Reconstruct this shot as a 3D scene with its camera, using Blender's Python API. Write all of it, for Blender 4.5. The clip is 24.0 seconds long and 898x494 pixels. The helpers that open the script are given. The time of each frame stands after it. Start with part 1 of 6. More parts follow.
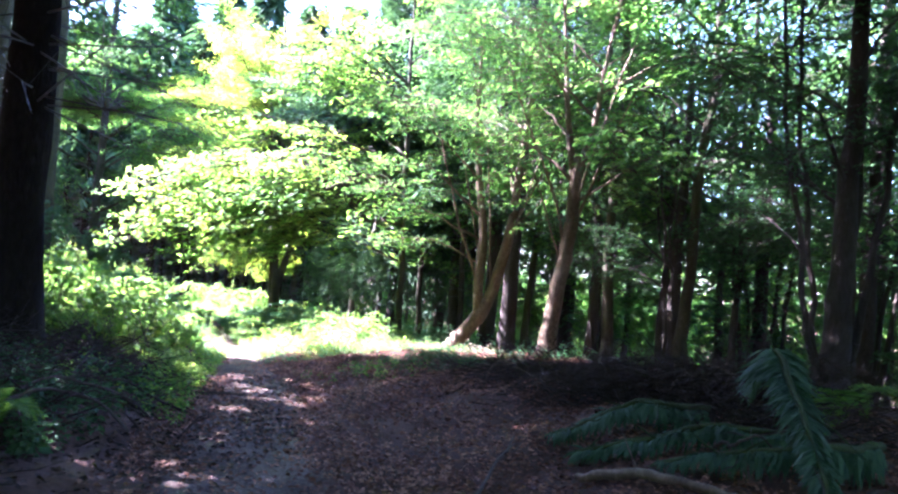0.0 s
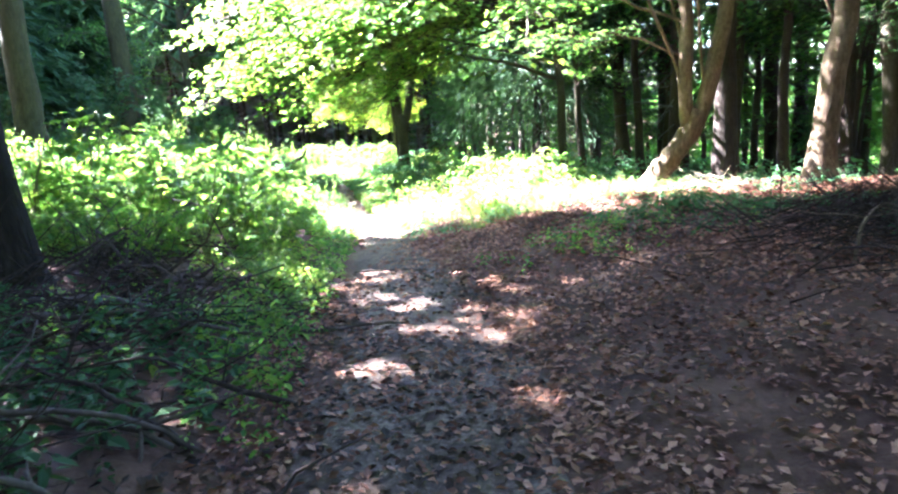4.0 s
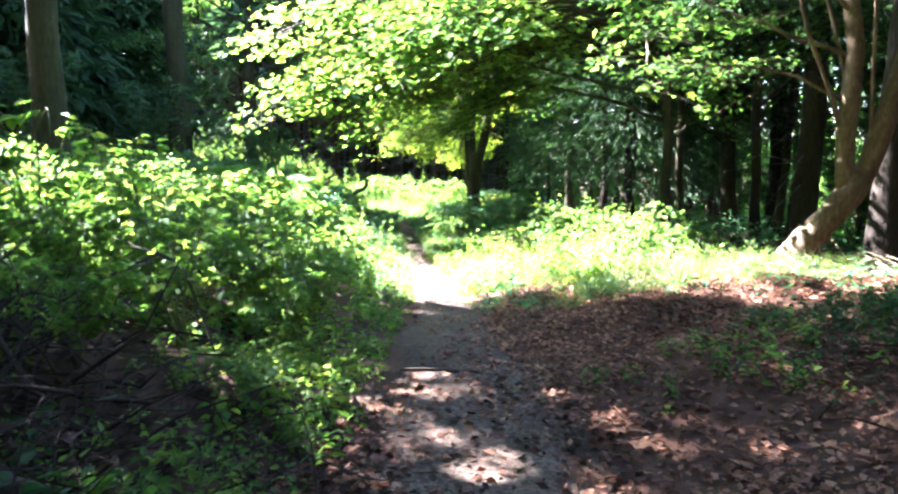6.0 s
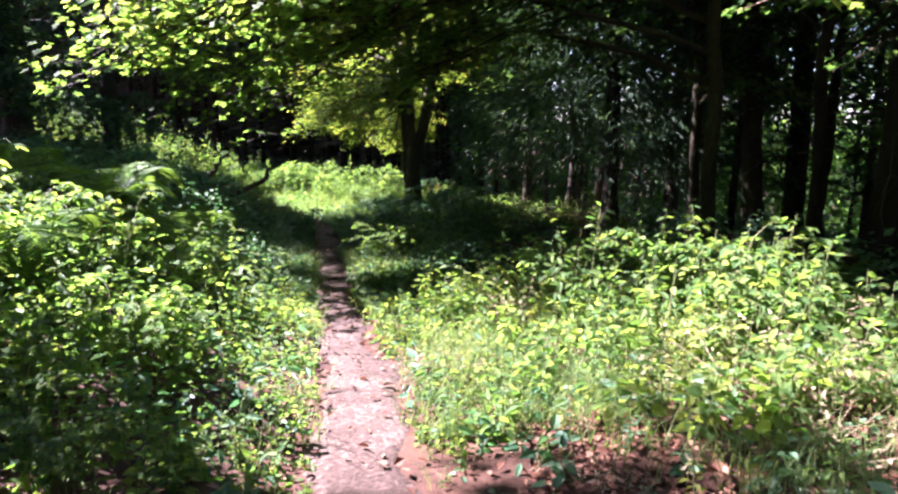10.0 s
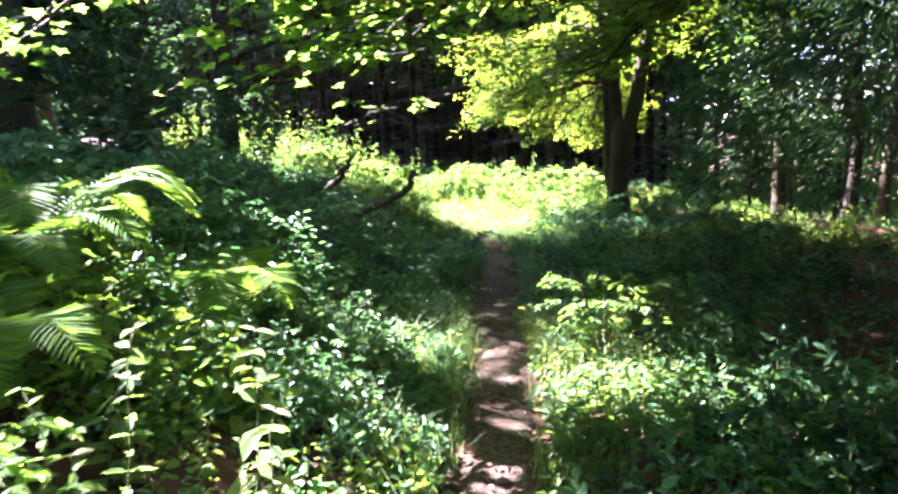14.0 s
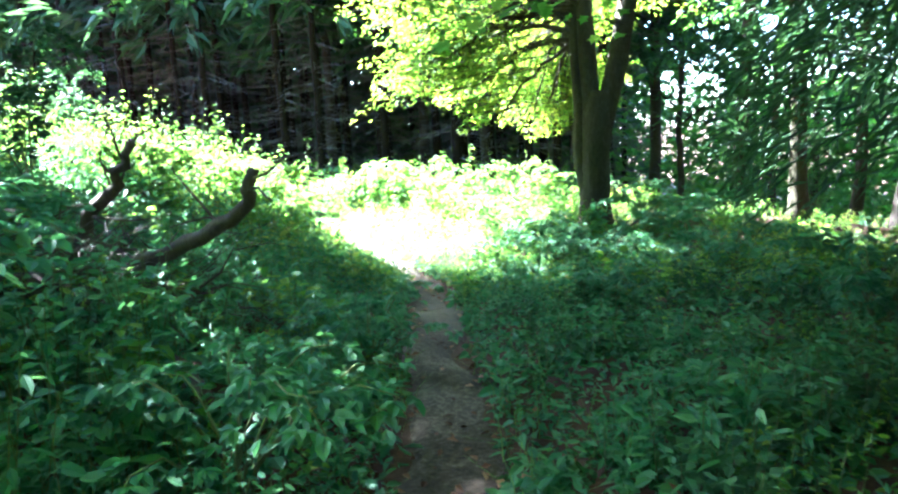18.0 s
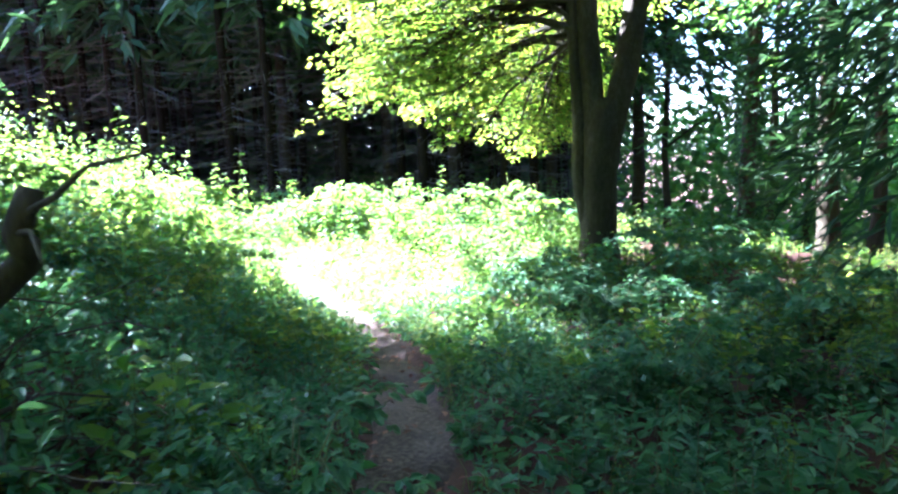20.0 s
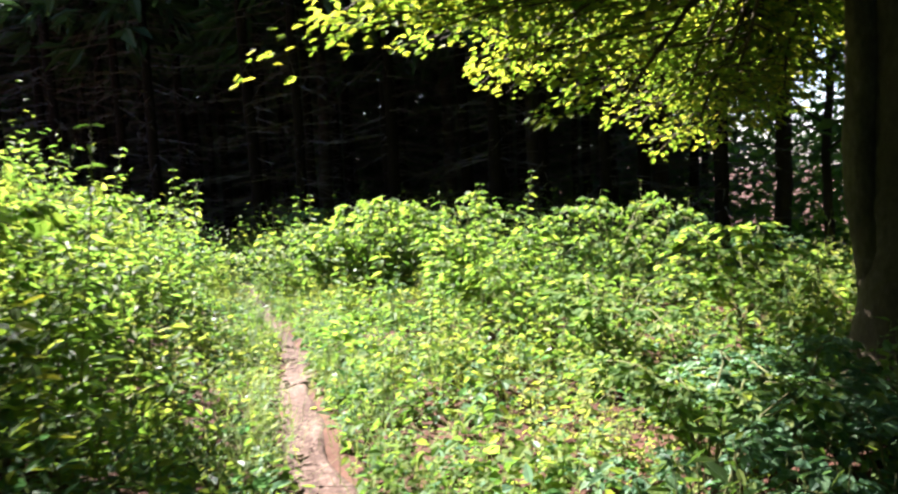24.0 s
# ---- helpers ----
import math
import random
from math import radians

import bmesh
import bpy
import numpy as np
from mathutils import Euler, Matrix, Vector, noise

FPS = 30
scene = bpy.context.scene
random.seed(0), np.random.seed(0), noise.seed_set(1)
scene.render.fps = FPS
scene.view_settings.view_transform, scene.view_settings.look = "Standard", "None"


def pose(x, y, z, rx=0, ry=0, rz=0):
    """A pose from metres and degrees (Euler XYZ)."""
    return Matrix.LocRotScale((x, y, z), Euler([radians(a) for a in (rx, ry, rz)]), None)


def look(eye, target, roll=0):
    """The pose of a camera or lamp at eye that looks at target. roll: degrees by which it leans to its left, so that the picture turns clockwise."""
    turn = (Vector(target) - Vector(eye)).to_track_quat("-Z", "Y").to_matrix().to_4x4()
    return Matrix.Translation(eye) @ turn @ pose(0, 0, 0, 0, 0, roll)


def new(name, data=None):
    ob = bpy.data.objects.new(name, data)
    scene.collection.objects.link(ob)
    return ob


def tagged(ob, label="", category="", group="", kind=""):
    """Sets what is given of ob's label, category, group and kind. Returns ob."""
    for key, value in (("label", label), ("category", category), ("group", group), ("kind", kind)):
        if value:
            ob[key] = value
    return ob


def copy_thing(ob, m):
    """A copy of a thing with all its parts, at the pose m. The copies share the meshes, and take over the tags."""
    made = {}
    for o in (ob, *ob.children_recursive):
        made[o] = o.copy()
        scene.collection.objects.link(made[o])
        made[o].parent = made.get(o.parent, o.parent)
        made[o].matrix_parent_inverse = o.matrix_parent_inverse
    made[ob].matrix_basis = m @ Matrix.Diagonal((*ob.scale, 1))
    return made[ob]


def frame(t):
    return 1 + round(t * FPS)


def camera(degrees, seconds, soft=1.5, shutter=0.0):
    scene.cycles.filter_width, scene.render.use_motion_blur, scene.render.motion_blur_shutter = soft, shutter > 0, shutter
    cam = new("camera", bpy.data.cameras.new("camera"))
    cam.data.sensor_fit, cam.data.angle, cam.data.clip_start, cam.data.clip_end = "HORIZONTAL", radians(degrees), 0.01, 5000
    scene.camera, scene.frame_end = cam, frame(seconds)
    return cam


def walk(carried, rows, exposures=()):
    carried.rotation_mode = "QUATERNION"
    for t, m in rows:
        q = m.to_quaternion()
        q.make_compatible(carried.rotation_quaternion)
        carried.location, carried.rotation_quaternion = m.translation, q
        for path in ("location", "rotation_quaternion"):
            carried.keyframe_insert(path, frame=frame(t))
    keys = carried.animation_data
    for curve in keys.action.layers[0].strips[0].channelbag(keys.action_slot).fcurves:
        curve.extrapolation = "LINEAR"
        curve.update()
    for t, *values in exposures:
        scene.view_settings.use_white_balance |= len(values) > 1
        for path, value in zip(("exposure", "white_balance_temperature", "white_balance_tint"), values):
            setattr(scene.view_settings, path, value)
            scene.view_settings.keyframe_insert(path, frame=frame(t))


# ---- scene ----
cam = camera(65.2, 24.0, soft=2.4, shutter=0.2)
METRES, EYE, TILT, LEAN, TURN = 30.0, 1.65, 1.8, -4.7, 0.0
ROWS = [
    (0.0, 0.0, 0.0, 0.0, 0.0, 0.0, -0.0),
    (0.5, -0.0015, 0.0194, -0.0021, 2.86, 0.41, 5.91),
    (1.0, -0.0076, 0.039, -0.0044, 6.42, -0.8, 4.82),
    (1.5, -0.0153, 0.0598, -0.0065, 15.23, -6.33, 1.42),
    (3.5, -0.0425, 0.1382, -0.0095, 16.67, -9.51, 5.93),
    (4.0, -0.0439, 0.1579, -0.0126, 9.35, -12.52, 8.89),
    (4.5, -0.0499, 0.1783, -0.0135, 16.55, -10.6, 8.76),
    (5.0, -0.057, 0.1966, -0.0136, 20.0, -9.17, 4.64),
    (5.5, -0.0609, 0.2196, -0.0145, 21.68, -8.26, 6.59),
    (6.0, -0.0679, 0.2397, -0.0161, 15.13, -8.72, 4.99),
    (6.5, -0.074, 0.2624, -0.0181, 15.26, -10.48, 8.74),
    (7.0, -0.0822, 0.282, -0.0191, 18.12, -10.64, 8.85),
    (7.5, -0.0885, 0.3035, -0.0205, 16.16, -10.34, 7.41),
    (8.0, -0.0958, 0.3225, -0.0193, 16.69, -9.14, 7.92),
    (8.5, -0.1036, 0.3425, -0.02, 16.27, -7.98, 6.88),
    (9.0, -0.1073, 0.3639, -0.0199, 12.92, -9.25, 5.67),
    (9.5, -0.1136, 0.3858, -0.0206, 9.67, -9.91, 4.85),
    (10.0, -0.1164, 0.4069, -0.0229, 9.51, -10.45, 4.54),
    (10.5, -0.1219, 0.4278, -0.023, 13.46, -10.01, 4.91),
    (11.0, -0.1238, 0.4452, -0.024, 15.88, -9.71, 5.45),
    (11.5, -0.1276, 0.4661, -0.0255, 21.6, -9.73, 6.62),
    (13.5, -0.1604, 0.5492, -0.0317, 26.1, -8.65, 6.06),
    (14.0, -0.169, 0.5687, -0.0327, 24.23, -8.91, 6.73),
    (14.5, -0.1758, 0.5874, -0.0345, 20.34, -9.34, 8.1),
    (15.0, -0.184, 0.6076, -0.0349, 19.89, -9.59, 9.65),
    (15.5, -0.1918, 0.6259, -0.0351, 17.21, -7.59, 9.09),
    (16.0, -0.1976, 0.6472, -0.0369, 15.0, -10.03, 9.39),
    (16.5, -0.2067, 0.6634, -0.0377, 13.91, -10.98, 8.12),
    (17.0, -0.2133, 0.6841, -0.041, 13.45, -10.85, 7.28),
    (17.5, -0.2217, 0.702, -0.0417, 16.64, -10.25, 7.41),
    (19.5, -0.2479, 0.772, -0.0453, 18.73, -8.16, 7.75),
    (20.0, -0.2559, 0.7888, -0.0462, 14.76, -8.1, 7.14),
    (20.5, -0.2599, 0.8073, -0.0505, 11.28, -8.52, 6.57),
    (21.0, -0.267, 0.8283, -0.0533, 11.26, -8.02, 7.19),
    (21.5, -0.2728, 0.8486, -0.0558, 10.46, -9.59, 6.74),
    (22.0, -0.2794, 0.87, -0.0559, 15.32, -9.39, 7.74),
    (22.5, -0.286, 0.8873, -0.0547, 18.09, -8.06, 7.35),
    (23.0, -0.2944, 0.9063, -0.054, 25.88, -5.7, 8.62),
    (23.5, -0.3038, 0.9222, -0.0541, 25.64, -4.85, 8.05),
    (24.0, -0.3093, 0.9406, -0.0547, 20.04, -5.81, 7.84),
]
EXPOSURES = [(0.0, 6.0, 5050, 42), (1.0, 5.6, 4900, 50), (4.0, 6.75, 5300, 24), (6.0, 5.8, 5450, 22), (8.0, 4.9, 5500, 38), (9.0, 4.35, 5600, 45), (10.0, 3.95, 5600, 47), (11.0, 4.0, 5600, 46), (14.0, 5.38, 5650, 38), (15.0, 5.75, 5550, 36), (16.0, 5.95, 5300, 18), (17.0, 6.45, 5050, 4), (20.0, 5.75, 4850, 30), (21.0, 5.3, 5050, 36), (22.0, 4.7, 5450, 35), (23.0, 3.98, 5850, 34), (24.0, 3.52, 6200, 30)]
walk(cam, [(t, pose(0, 0, EYE, TILT, LEAN, TURN) @ pose(METRES * x, METRES * y, METRES * z, 90 + pitch, roll, yaw)) for t, x, y, z, yaw, pitch, roll in ROWS],
     EXPOSURES)

# ---- world and sun ----
SUN_LEFT, SUN_UP = 74.0, 43.0          # degrees to the left of +y, and above the horizon
world = bpy.data.worlds.new("sky")
scene.world = world
world.use_nodes = True
wn, wl = world.node_tree.nodes, world.node_tree.links
wn.clear()
w_out, w_bg, w_sky = wn.new("ShaderNodeOutputWorld"), wn.new("ShaderNodeBackground"), wn.new("ShaderNodeTexSky")
w_sky.sky_type = "NISHITA"
w_sky.sun_disc = False
w_sky.sun_elevation = radians(SUN_UP)
w_sky.sun_rotation = radians(-SUN_LEFT)
w_sky.dust_density, w_sky.ozone_density = 1.0, 1.5
w_bg.inputs["Strength"].default_value = 0.043
wl.new(w_sky.outputs[0], w_bg.inputs[0])
wl.new(w_bg.outputs[0], w_out.inputs[0])
to_sun = Vector((-math.sin(radians(SUN_LEFT)) * math.cos(radians(SUN_UP)), math.cos(radians(SUN_LEFT)) * math.cos(radians(SUN_UP)), math.sin(radians(SUN_UP))))
sun = new("sun", bpy.data.lights.new("sun", "SUN"))
sun.data.energy, sun.data.angle, sun.data.color = 4.6, radians(0.6), (1.0, 0.95, 0.84)
sun.matrix_world = look(to_sun * 60, (0, 0, 0))

# ---- materials ----
rng = np.random.default_rng(7)


def material(name, build):
    m = bpy.data.materials.new(name)
    m.use_nodes = True
    nt = m.node_tree
    nt.nodes.clear()
    out = nt.nodes.new("ShaderNodeOutputMaterial")

    def node(kind, **values):
        n = nt.nodes.new("ShaderNode" + kind)
        for k, v in values.items():
            n.inputs[k.replace("_", " ")].default_value = v
        return n

    nt.links.new(build(nt, node, nt.links.new), out.inputs["Surface"])
    return m


def ramp(nt, stops):
    r = nt.nodes.new("ShaderNodeValToRGB")
    e = r.color_ramp.elements
    while len(e) < len(stops):
        e.new(0.5)
    for i, (p, c) in enumerate(stops):
        e[i].position, e[i].color = p, (*c, 1)
    return r


def leafy(name, dark, mid, light, through_colour, glow=0.42, rough=0.6, patch=0.6, gloss=0.14):
    def build(nt, node, link):
        geo = node("NewGeometry")
        tc = node("TexCoord")
        n = node("TexNoise", Scale=patch, Detail=3.0)
        link(tc.outputs["Object"], n.inputs["Vector"])
        mixv = nt.nodes.new("ShaderNodeMath")
        mixv.operation = "MULTIPLY_ADD"
        link(geo.outputs["Random Per Island"], mixv.inputs[0])
        mixv.inputs[1].default_value = 0.55
        sub = nt.nodes.new("ShaderNodeMath")
        sub.operation = "MULTIPLY_ADD"
        link(n.outputs["Fac"], sub.inputs[0])
        sub.inputs[1].default_value, sub.inputs[2].default_value = 0.9, -0.22
        link(sub.outputs[0], mixv.inputs[2])
        col = ramp(nt, [(0.1, dark), (0.5, mid), (0.95, light)])
        link(mixv.outputs[0], col.inputs[0])
        p = node("BsdfPrincipled", Roughness=rough)
        p.inputs["Specular IOR Level"].default_value = gloss
        link(col.outputs[0], p.inputs["Base Color"])
        tr = node("BsdfTranslucent")
        tint = nt.nodes.new("ShaderNodeMixRGB")
        tint.blend_type = "MULTIPLY"
        tint.inputs[0].default_value = 1.0
        tint.inputs[2].default_value = (*through_colour, 1)
        link(col.outputs[0], tint.inputs[1])
        link(tint.outputs[0], tr.inputs["Color"])
        mix = node("MixShader", Fac=glow)
        link(p.outputs[0], mix.inputs[1])
        link(tr.outputs[0], mix.inputs[2])
        return mix.outputs[0]
    return material(name, build)


def surface(name, stops, scale, fine, bump=0.4, rough=0.9, stretch=(1, 1, 1), fine_amount=0.5, crack=0.0, gloss=0.18):
    def build(nt, node, link):
        tc = node("TexCoord")
        mp = node("Mapping", Scale=stretch)
        link(tc.outputs["Object"], mp.inputs["Vector"])
        a = node("TexNoise", Scale=scale, Detail=6.0, Roughness=0.6)
        b = node("TexNoise", Scale=fine, Detail=4.0, Roughness=0.7)
        link(mp.outputs[0], a.inputs["Vector"])
        link(mp.outputs[0], b.inputs["Vector"])
        mix = nt.nodes.new("ShaderNodeMixRGB")
        mix.inputs[0].default_value = fine_amount
        link(a.outputs["Fac"], mix.inputs[1])
        link(b.outputs["Fac"], mix.inputs[2])
        height = mix.outputs[0]
        if crack:
            v = node("TexVoronoi", Scale=crack)
            v.feature = "DISTANCE_TO_EDGE"
            link(mp.outputs[0], v.inputs["Vector"])
            edge = nt.nodes.new("ShaderNodeMath")
            edge.operation = "MULTIPLY_ADD"
            link(v.outputs["Distance"], edge.inputs[0])
            edge.inputs[1].default_value = 0.5
            link(mix.outputs[0], edge.inputs[2])
            height = edge.outputs[0]
        col = ramp(nt, stops)
        link(mix.outputs[0], col.inputs[0])
        p = node("BsdfPrincipled", Roughness=rough)
        p.inputs["Specular IOR Level"].default_value = gloss
        link(col.outputs[0], p.inputs["Base Color"])
        bp = node("Bump", Strength=bump, Distance=0.03)
        link(height, bp.inputs["Height"])
        link(bp.outputs[0], p.inputs["Normal"])
        return p.outputs[0]
    return material(name, build)


M_BEECH = leafy("beech_leaf", (0.028, 0.066, 0.020), (0.055, 0.122, 0.034), (0.128, 0.190, 0.056), (2.0, 2.1, 0.95), 0.5)
M_GOLD = leafy("yellowing_beech_leaf", (0.038, 0.086, 0.017), (0.080, 0.145, 0.026), (0.235, 0.240, 0.050), (2.3, 2.15, 0.8), 0.56)
M_MAPLE = leafy("maple_leaf", (0.040, 0.092, 0.021), (0.080, 0.158, 0.037), (0.200, 0.230, 0.060), (2.3, 2.2, 0.95), 0.66)
# darker leaf copy for shaded foliage: part of the shade is in its colour
M_DARKLEAF = leafy("shade_darkened_leaf", (0.018, 0.046, 0.020), (0.036, 0.078, 0.032), (0.066, 0.118, 0.046), (1.5, 1.6, 0.9), 0.38)
M_HERB = leafy("herb_leaf", (0.030, 0.078, 0.024), (0.074, 0.144, 0.035), (0.200, 0.245, 0.062), (2.0, 2.0, 0.85), 0.5)
M_YOUNG = leafy("young_leaf", (0.070, 0.110, 0.032), (0.135, 0.182, 0.048), (0.245, 0.262, 0.085), (1.8, 1.75, 0.85), 0.5)
# shaded copy of the herb leaf, skylight's blue put into its colour
M_SHADEHERB = leafy("shade_tinted_herb_leaf", (0.032, 0.090, 0.046), (0.066, 0.152, 0.070), (0.135, 0.222, 0.108), (1.4, 1.6, 0.9), 0.38, 0.5, 0.6, 0.24)
M_GRASS = leafy("grass_blade", (0.050, 0.095, 0.028), (0.100, 0.160, 0.048), (0.185, 0.215, 0.080), (1.6, 1.5, 0.9), 0.42)
M_FERN = leafy("fern_frond", (0.035, 0.090, 0.018), (0.070, 0.150, 0.025), (0.150, 0.220, 0.040), (1.9, 1.7, 0.8), 0.45)
M_NEEDLE = leafy("spruce_needle", (0.016, 0.042, 0.020), (0.034, 0.070, 0.031), (0.060, 0.105, 0.044), (1.6, 1.7, 1.0), 0.2, 0.6)
M_LITTER = leafy("dead_leaf", (0.032, 0.013, 0.007), (0.112, 0.049, 0.027), (0.360, 0.195, 0.120), (1.3, 1.1, 0.9), 0.15, 0.7, 1.2)
# brown needle litter, toned down further to deepen the shade under the spruce
M_SHADEDUFF = leafy("shade_darkened_duff", (0.008, 0.005, 0.003), (0.026, 0.015, 0.009), (0.080, 0.048, 0.028), (1.2, 1.1, 0.9), 0.08, 0.8, 1.2)
M_DRY = leafy("dry_stalk", (0.15, 0.11, 0.06), (0.24, 0.19, 0.11), (0.36, 0.30, 0.19), (1.2, 1.2, 1.0), 0.2, 0.7)
M_GROUND = surface("forest_floor", [(0.28, (0.014, 0.006, 0.0035)), (0.5, (0.048, 0.022, 0.012)), (0.75, (0.105, 0.054, 0.030))], 1.6, 24.0, 0.7)
M_PATH = surface("trodden_earth", [(0.36, (0.014, 0.008, 0.005)), (0.5, (0.054, 0.034, 0.023)), (0.64, (0.142, 0.106, 0.080))], 1.3, 30.0, 0.7, fine_amount=0.6)
M_SPRUCE = surface("spruce_bark", [(0.3, (0.015, 0.011, 0.008)), (0.55, (0.045, 0.034, 0.026)), (0.8, (0.100, 0.078, 0.062))], 3.0, 22.0, 0.9, 0.9, (1, 1, 0.35), 0.5, 16.0)
# much darker copy of the spruce bark, for the path spruce and the plantation
M_BLACKBARK = surface("blackish_spruce_bark", [(0.3, (0.005, 0.004, 0.003)), (0.55, (0.015, 0.011, 0.008)), (0.8, (0.040, 0.030, 0.023))], 3.0, 20.0, 1.0, 0.95, (1, 1, 0.35), 0.5, 14.0, 0.05)
M_MOSSBARK = surface("mossy_spruce_bark", [(0.3, (0.014, 0.012, 0.006)), (0.55, (0.044, 0.040, 0.018)), (0.8, (0.095, 0.085, 0.042))], 2.4, 20.0, 0.9, 0.95, (1, 1, 0.4), 0.5, 14.0)
M_BARK = surface("beech_bark", [(0.28, (0.014, 0.012, 0.006)), (0.5, (0.042, 0.035, 0.019)), (0.78, (0.105, 0.088, 0.056))], 2.2, 26.0, 0.7, 0.9, (1, 1, 0.45), 0.5)
M_PALE = surface("pale_bark", [(0.3, (0.036, 0.024, 0.014)), (0.5, (0.100, 0.068, 0.040)), (0.72, (0.230, 0.165, 0.105))], 2.6, 20.0, 0.7, 0.85, (1, 1, 0.5), 0.5)
M_DEAD = surface("dead_wood", [(0.25, (0.020, 0.014, 0.010)), (0.5, (0.058, 0.042, 0.031)), (0.8, (0.140, 0.108, 0.082))], 2.4, 30.0, 0.6, 0.85, (1, 1, 0.3), 0.5)
M_MOSS = surface("mossy_bark", [(0.3, (0.018, 0.026, 0.010)), (0.55, (0.045, 0.060, 0.020)), (0.8, (0.090, 0.110, 0.040))], 3.0, 40.0, 0.8, 0.95)
M_TWIG = surface("grey_twig", [(0.25, (0.026, 0.024, 0.021)), (0.5, (0.075, 0.069, 0.061)), (0.8, (0.170, 0.158, 0.142))], 2.4, 30.0, 0.5, 0.9)
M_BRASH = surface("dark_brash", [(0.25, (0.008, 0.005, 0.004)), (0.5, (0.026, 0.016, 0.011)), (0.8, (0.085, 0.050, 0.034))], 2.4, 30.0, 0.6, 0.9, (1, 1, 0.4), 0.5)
M_STEM = surface("green_stem", [(0.3, (0.060, 0.080, 0.025)), (0.7, (0.130, 0.140, 0.050))], 3.0, 30.0, 0.2, 0.7)

# ---- mesh helpers ----


def mesh_np(name, V, F, mat, smooth=True):
    me = bpy.data.meshes.new(name)
    V, F = np.asarray(V, dtype=np.float32), np.asarray(F, dtype=np.int32)
    k = F.shape[1]
    me.vertices.add(len(V))
    me.vertices.foreach_set("co", V.ravel())
    me.loops.add(F.size)
    me.loops.foreach_set("vertex_index", F.ravel())
    me.polygons.add(len(F))
    me.polygons.foreach_set("loop_start", np.arange(len(F), dtype=np.int32) * k)
    me.polygons.foreach_set("use_smooth", np.full(len(F), smooth))
    me.update(calc_edges=True)
    me.materials.append(mat)
    return me


def part(name, me, parent, label="", kind=""):
    ob = new(name, me)
    if parent is not None:
        ob.parent = parent
    return tagged(ob, label, "", "", kind)


def thing(name, x, y, z, label, category, group="", turn=0.0, size=1.0):
    ob = new(name)
    ob.empty_display_size = 0.2
    ob.matrix_basis = pose(x, y, z, 0, 0, turn) @ Matrix.Scale(size, 4)
    return tagged(ob, label, category, group)


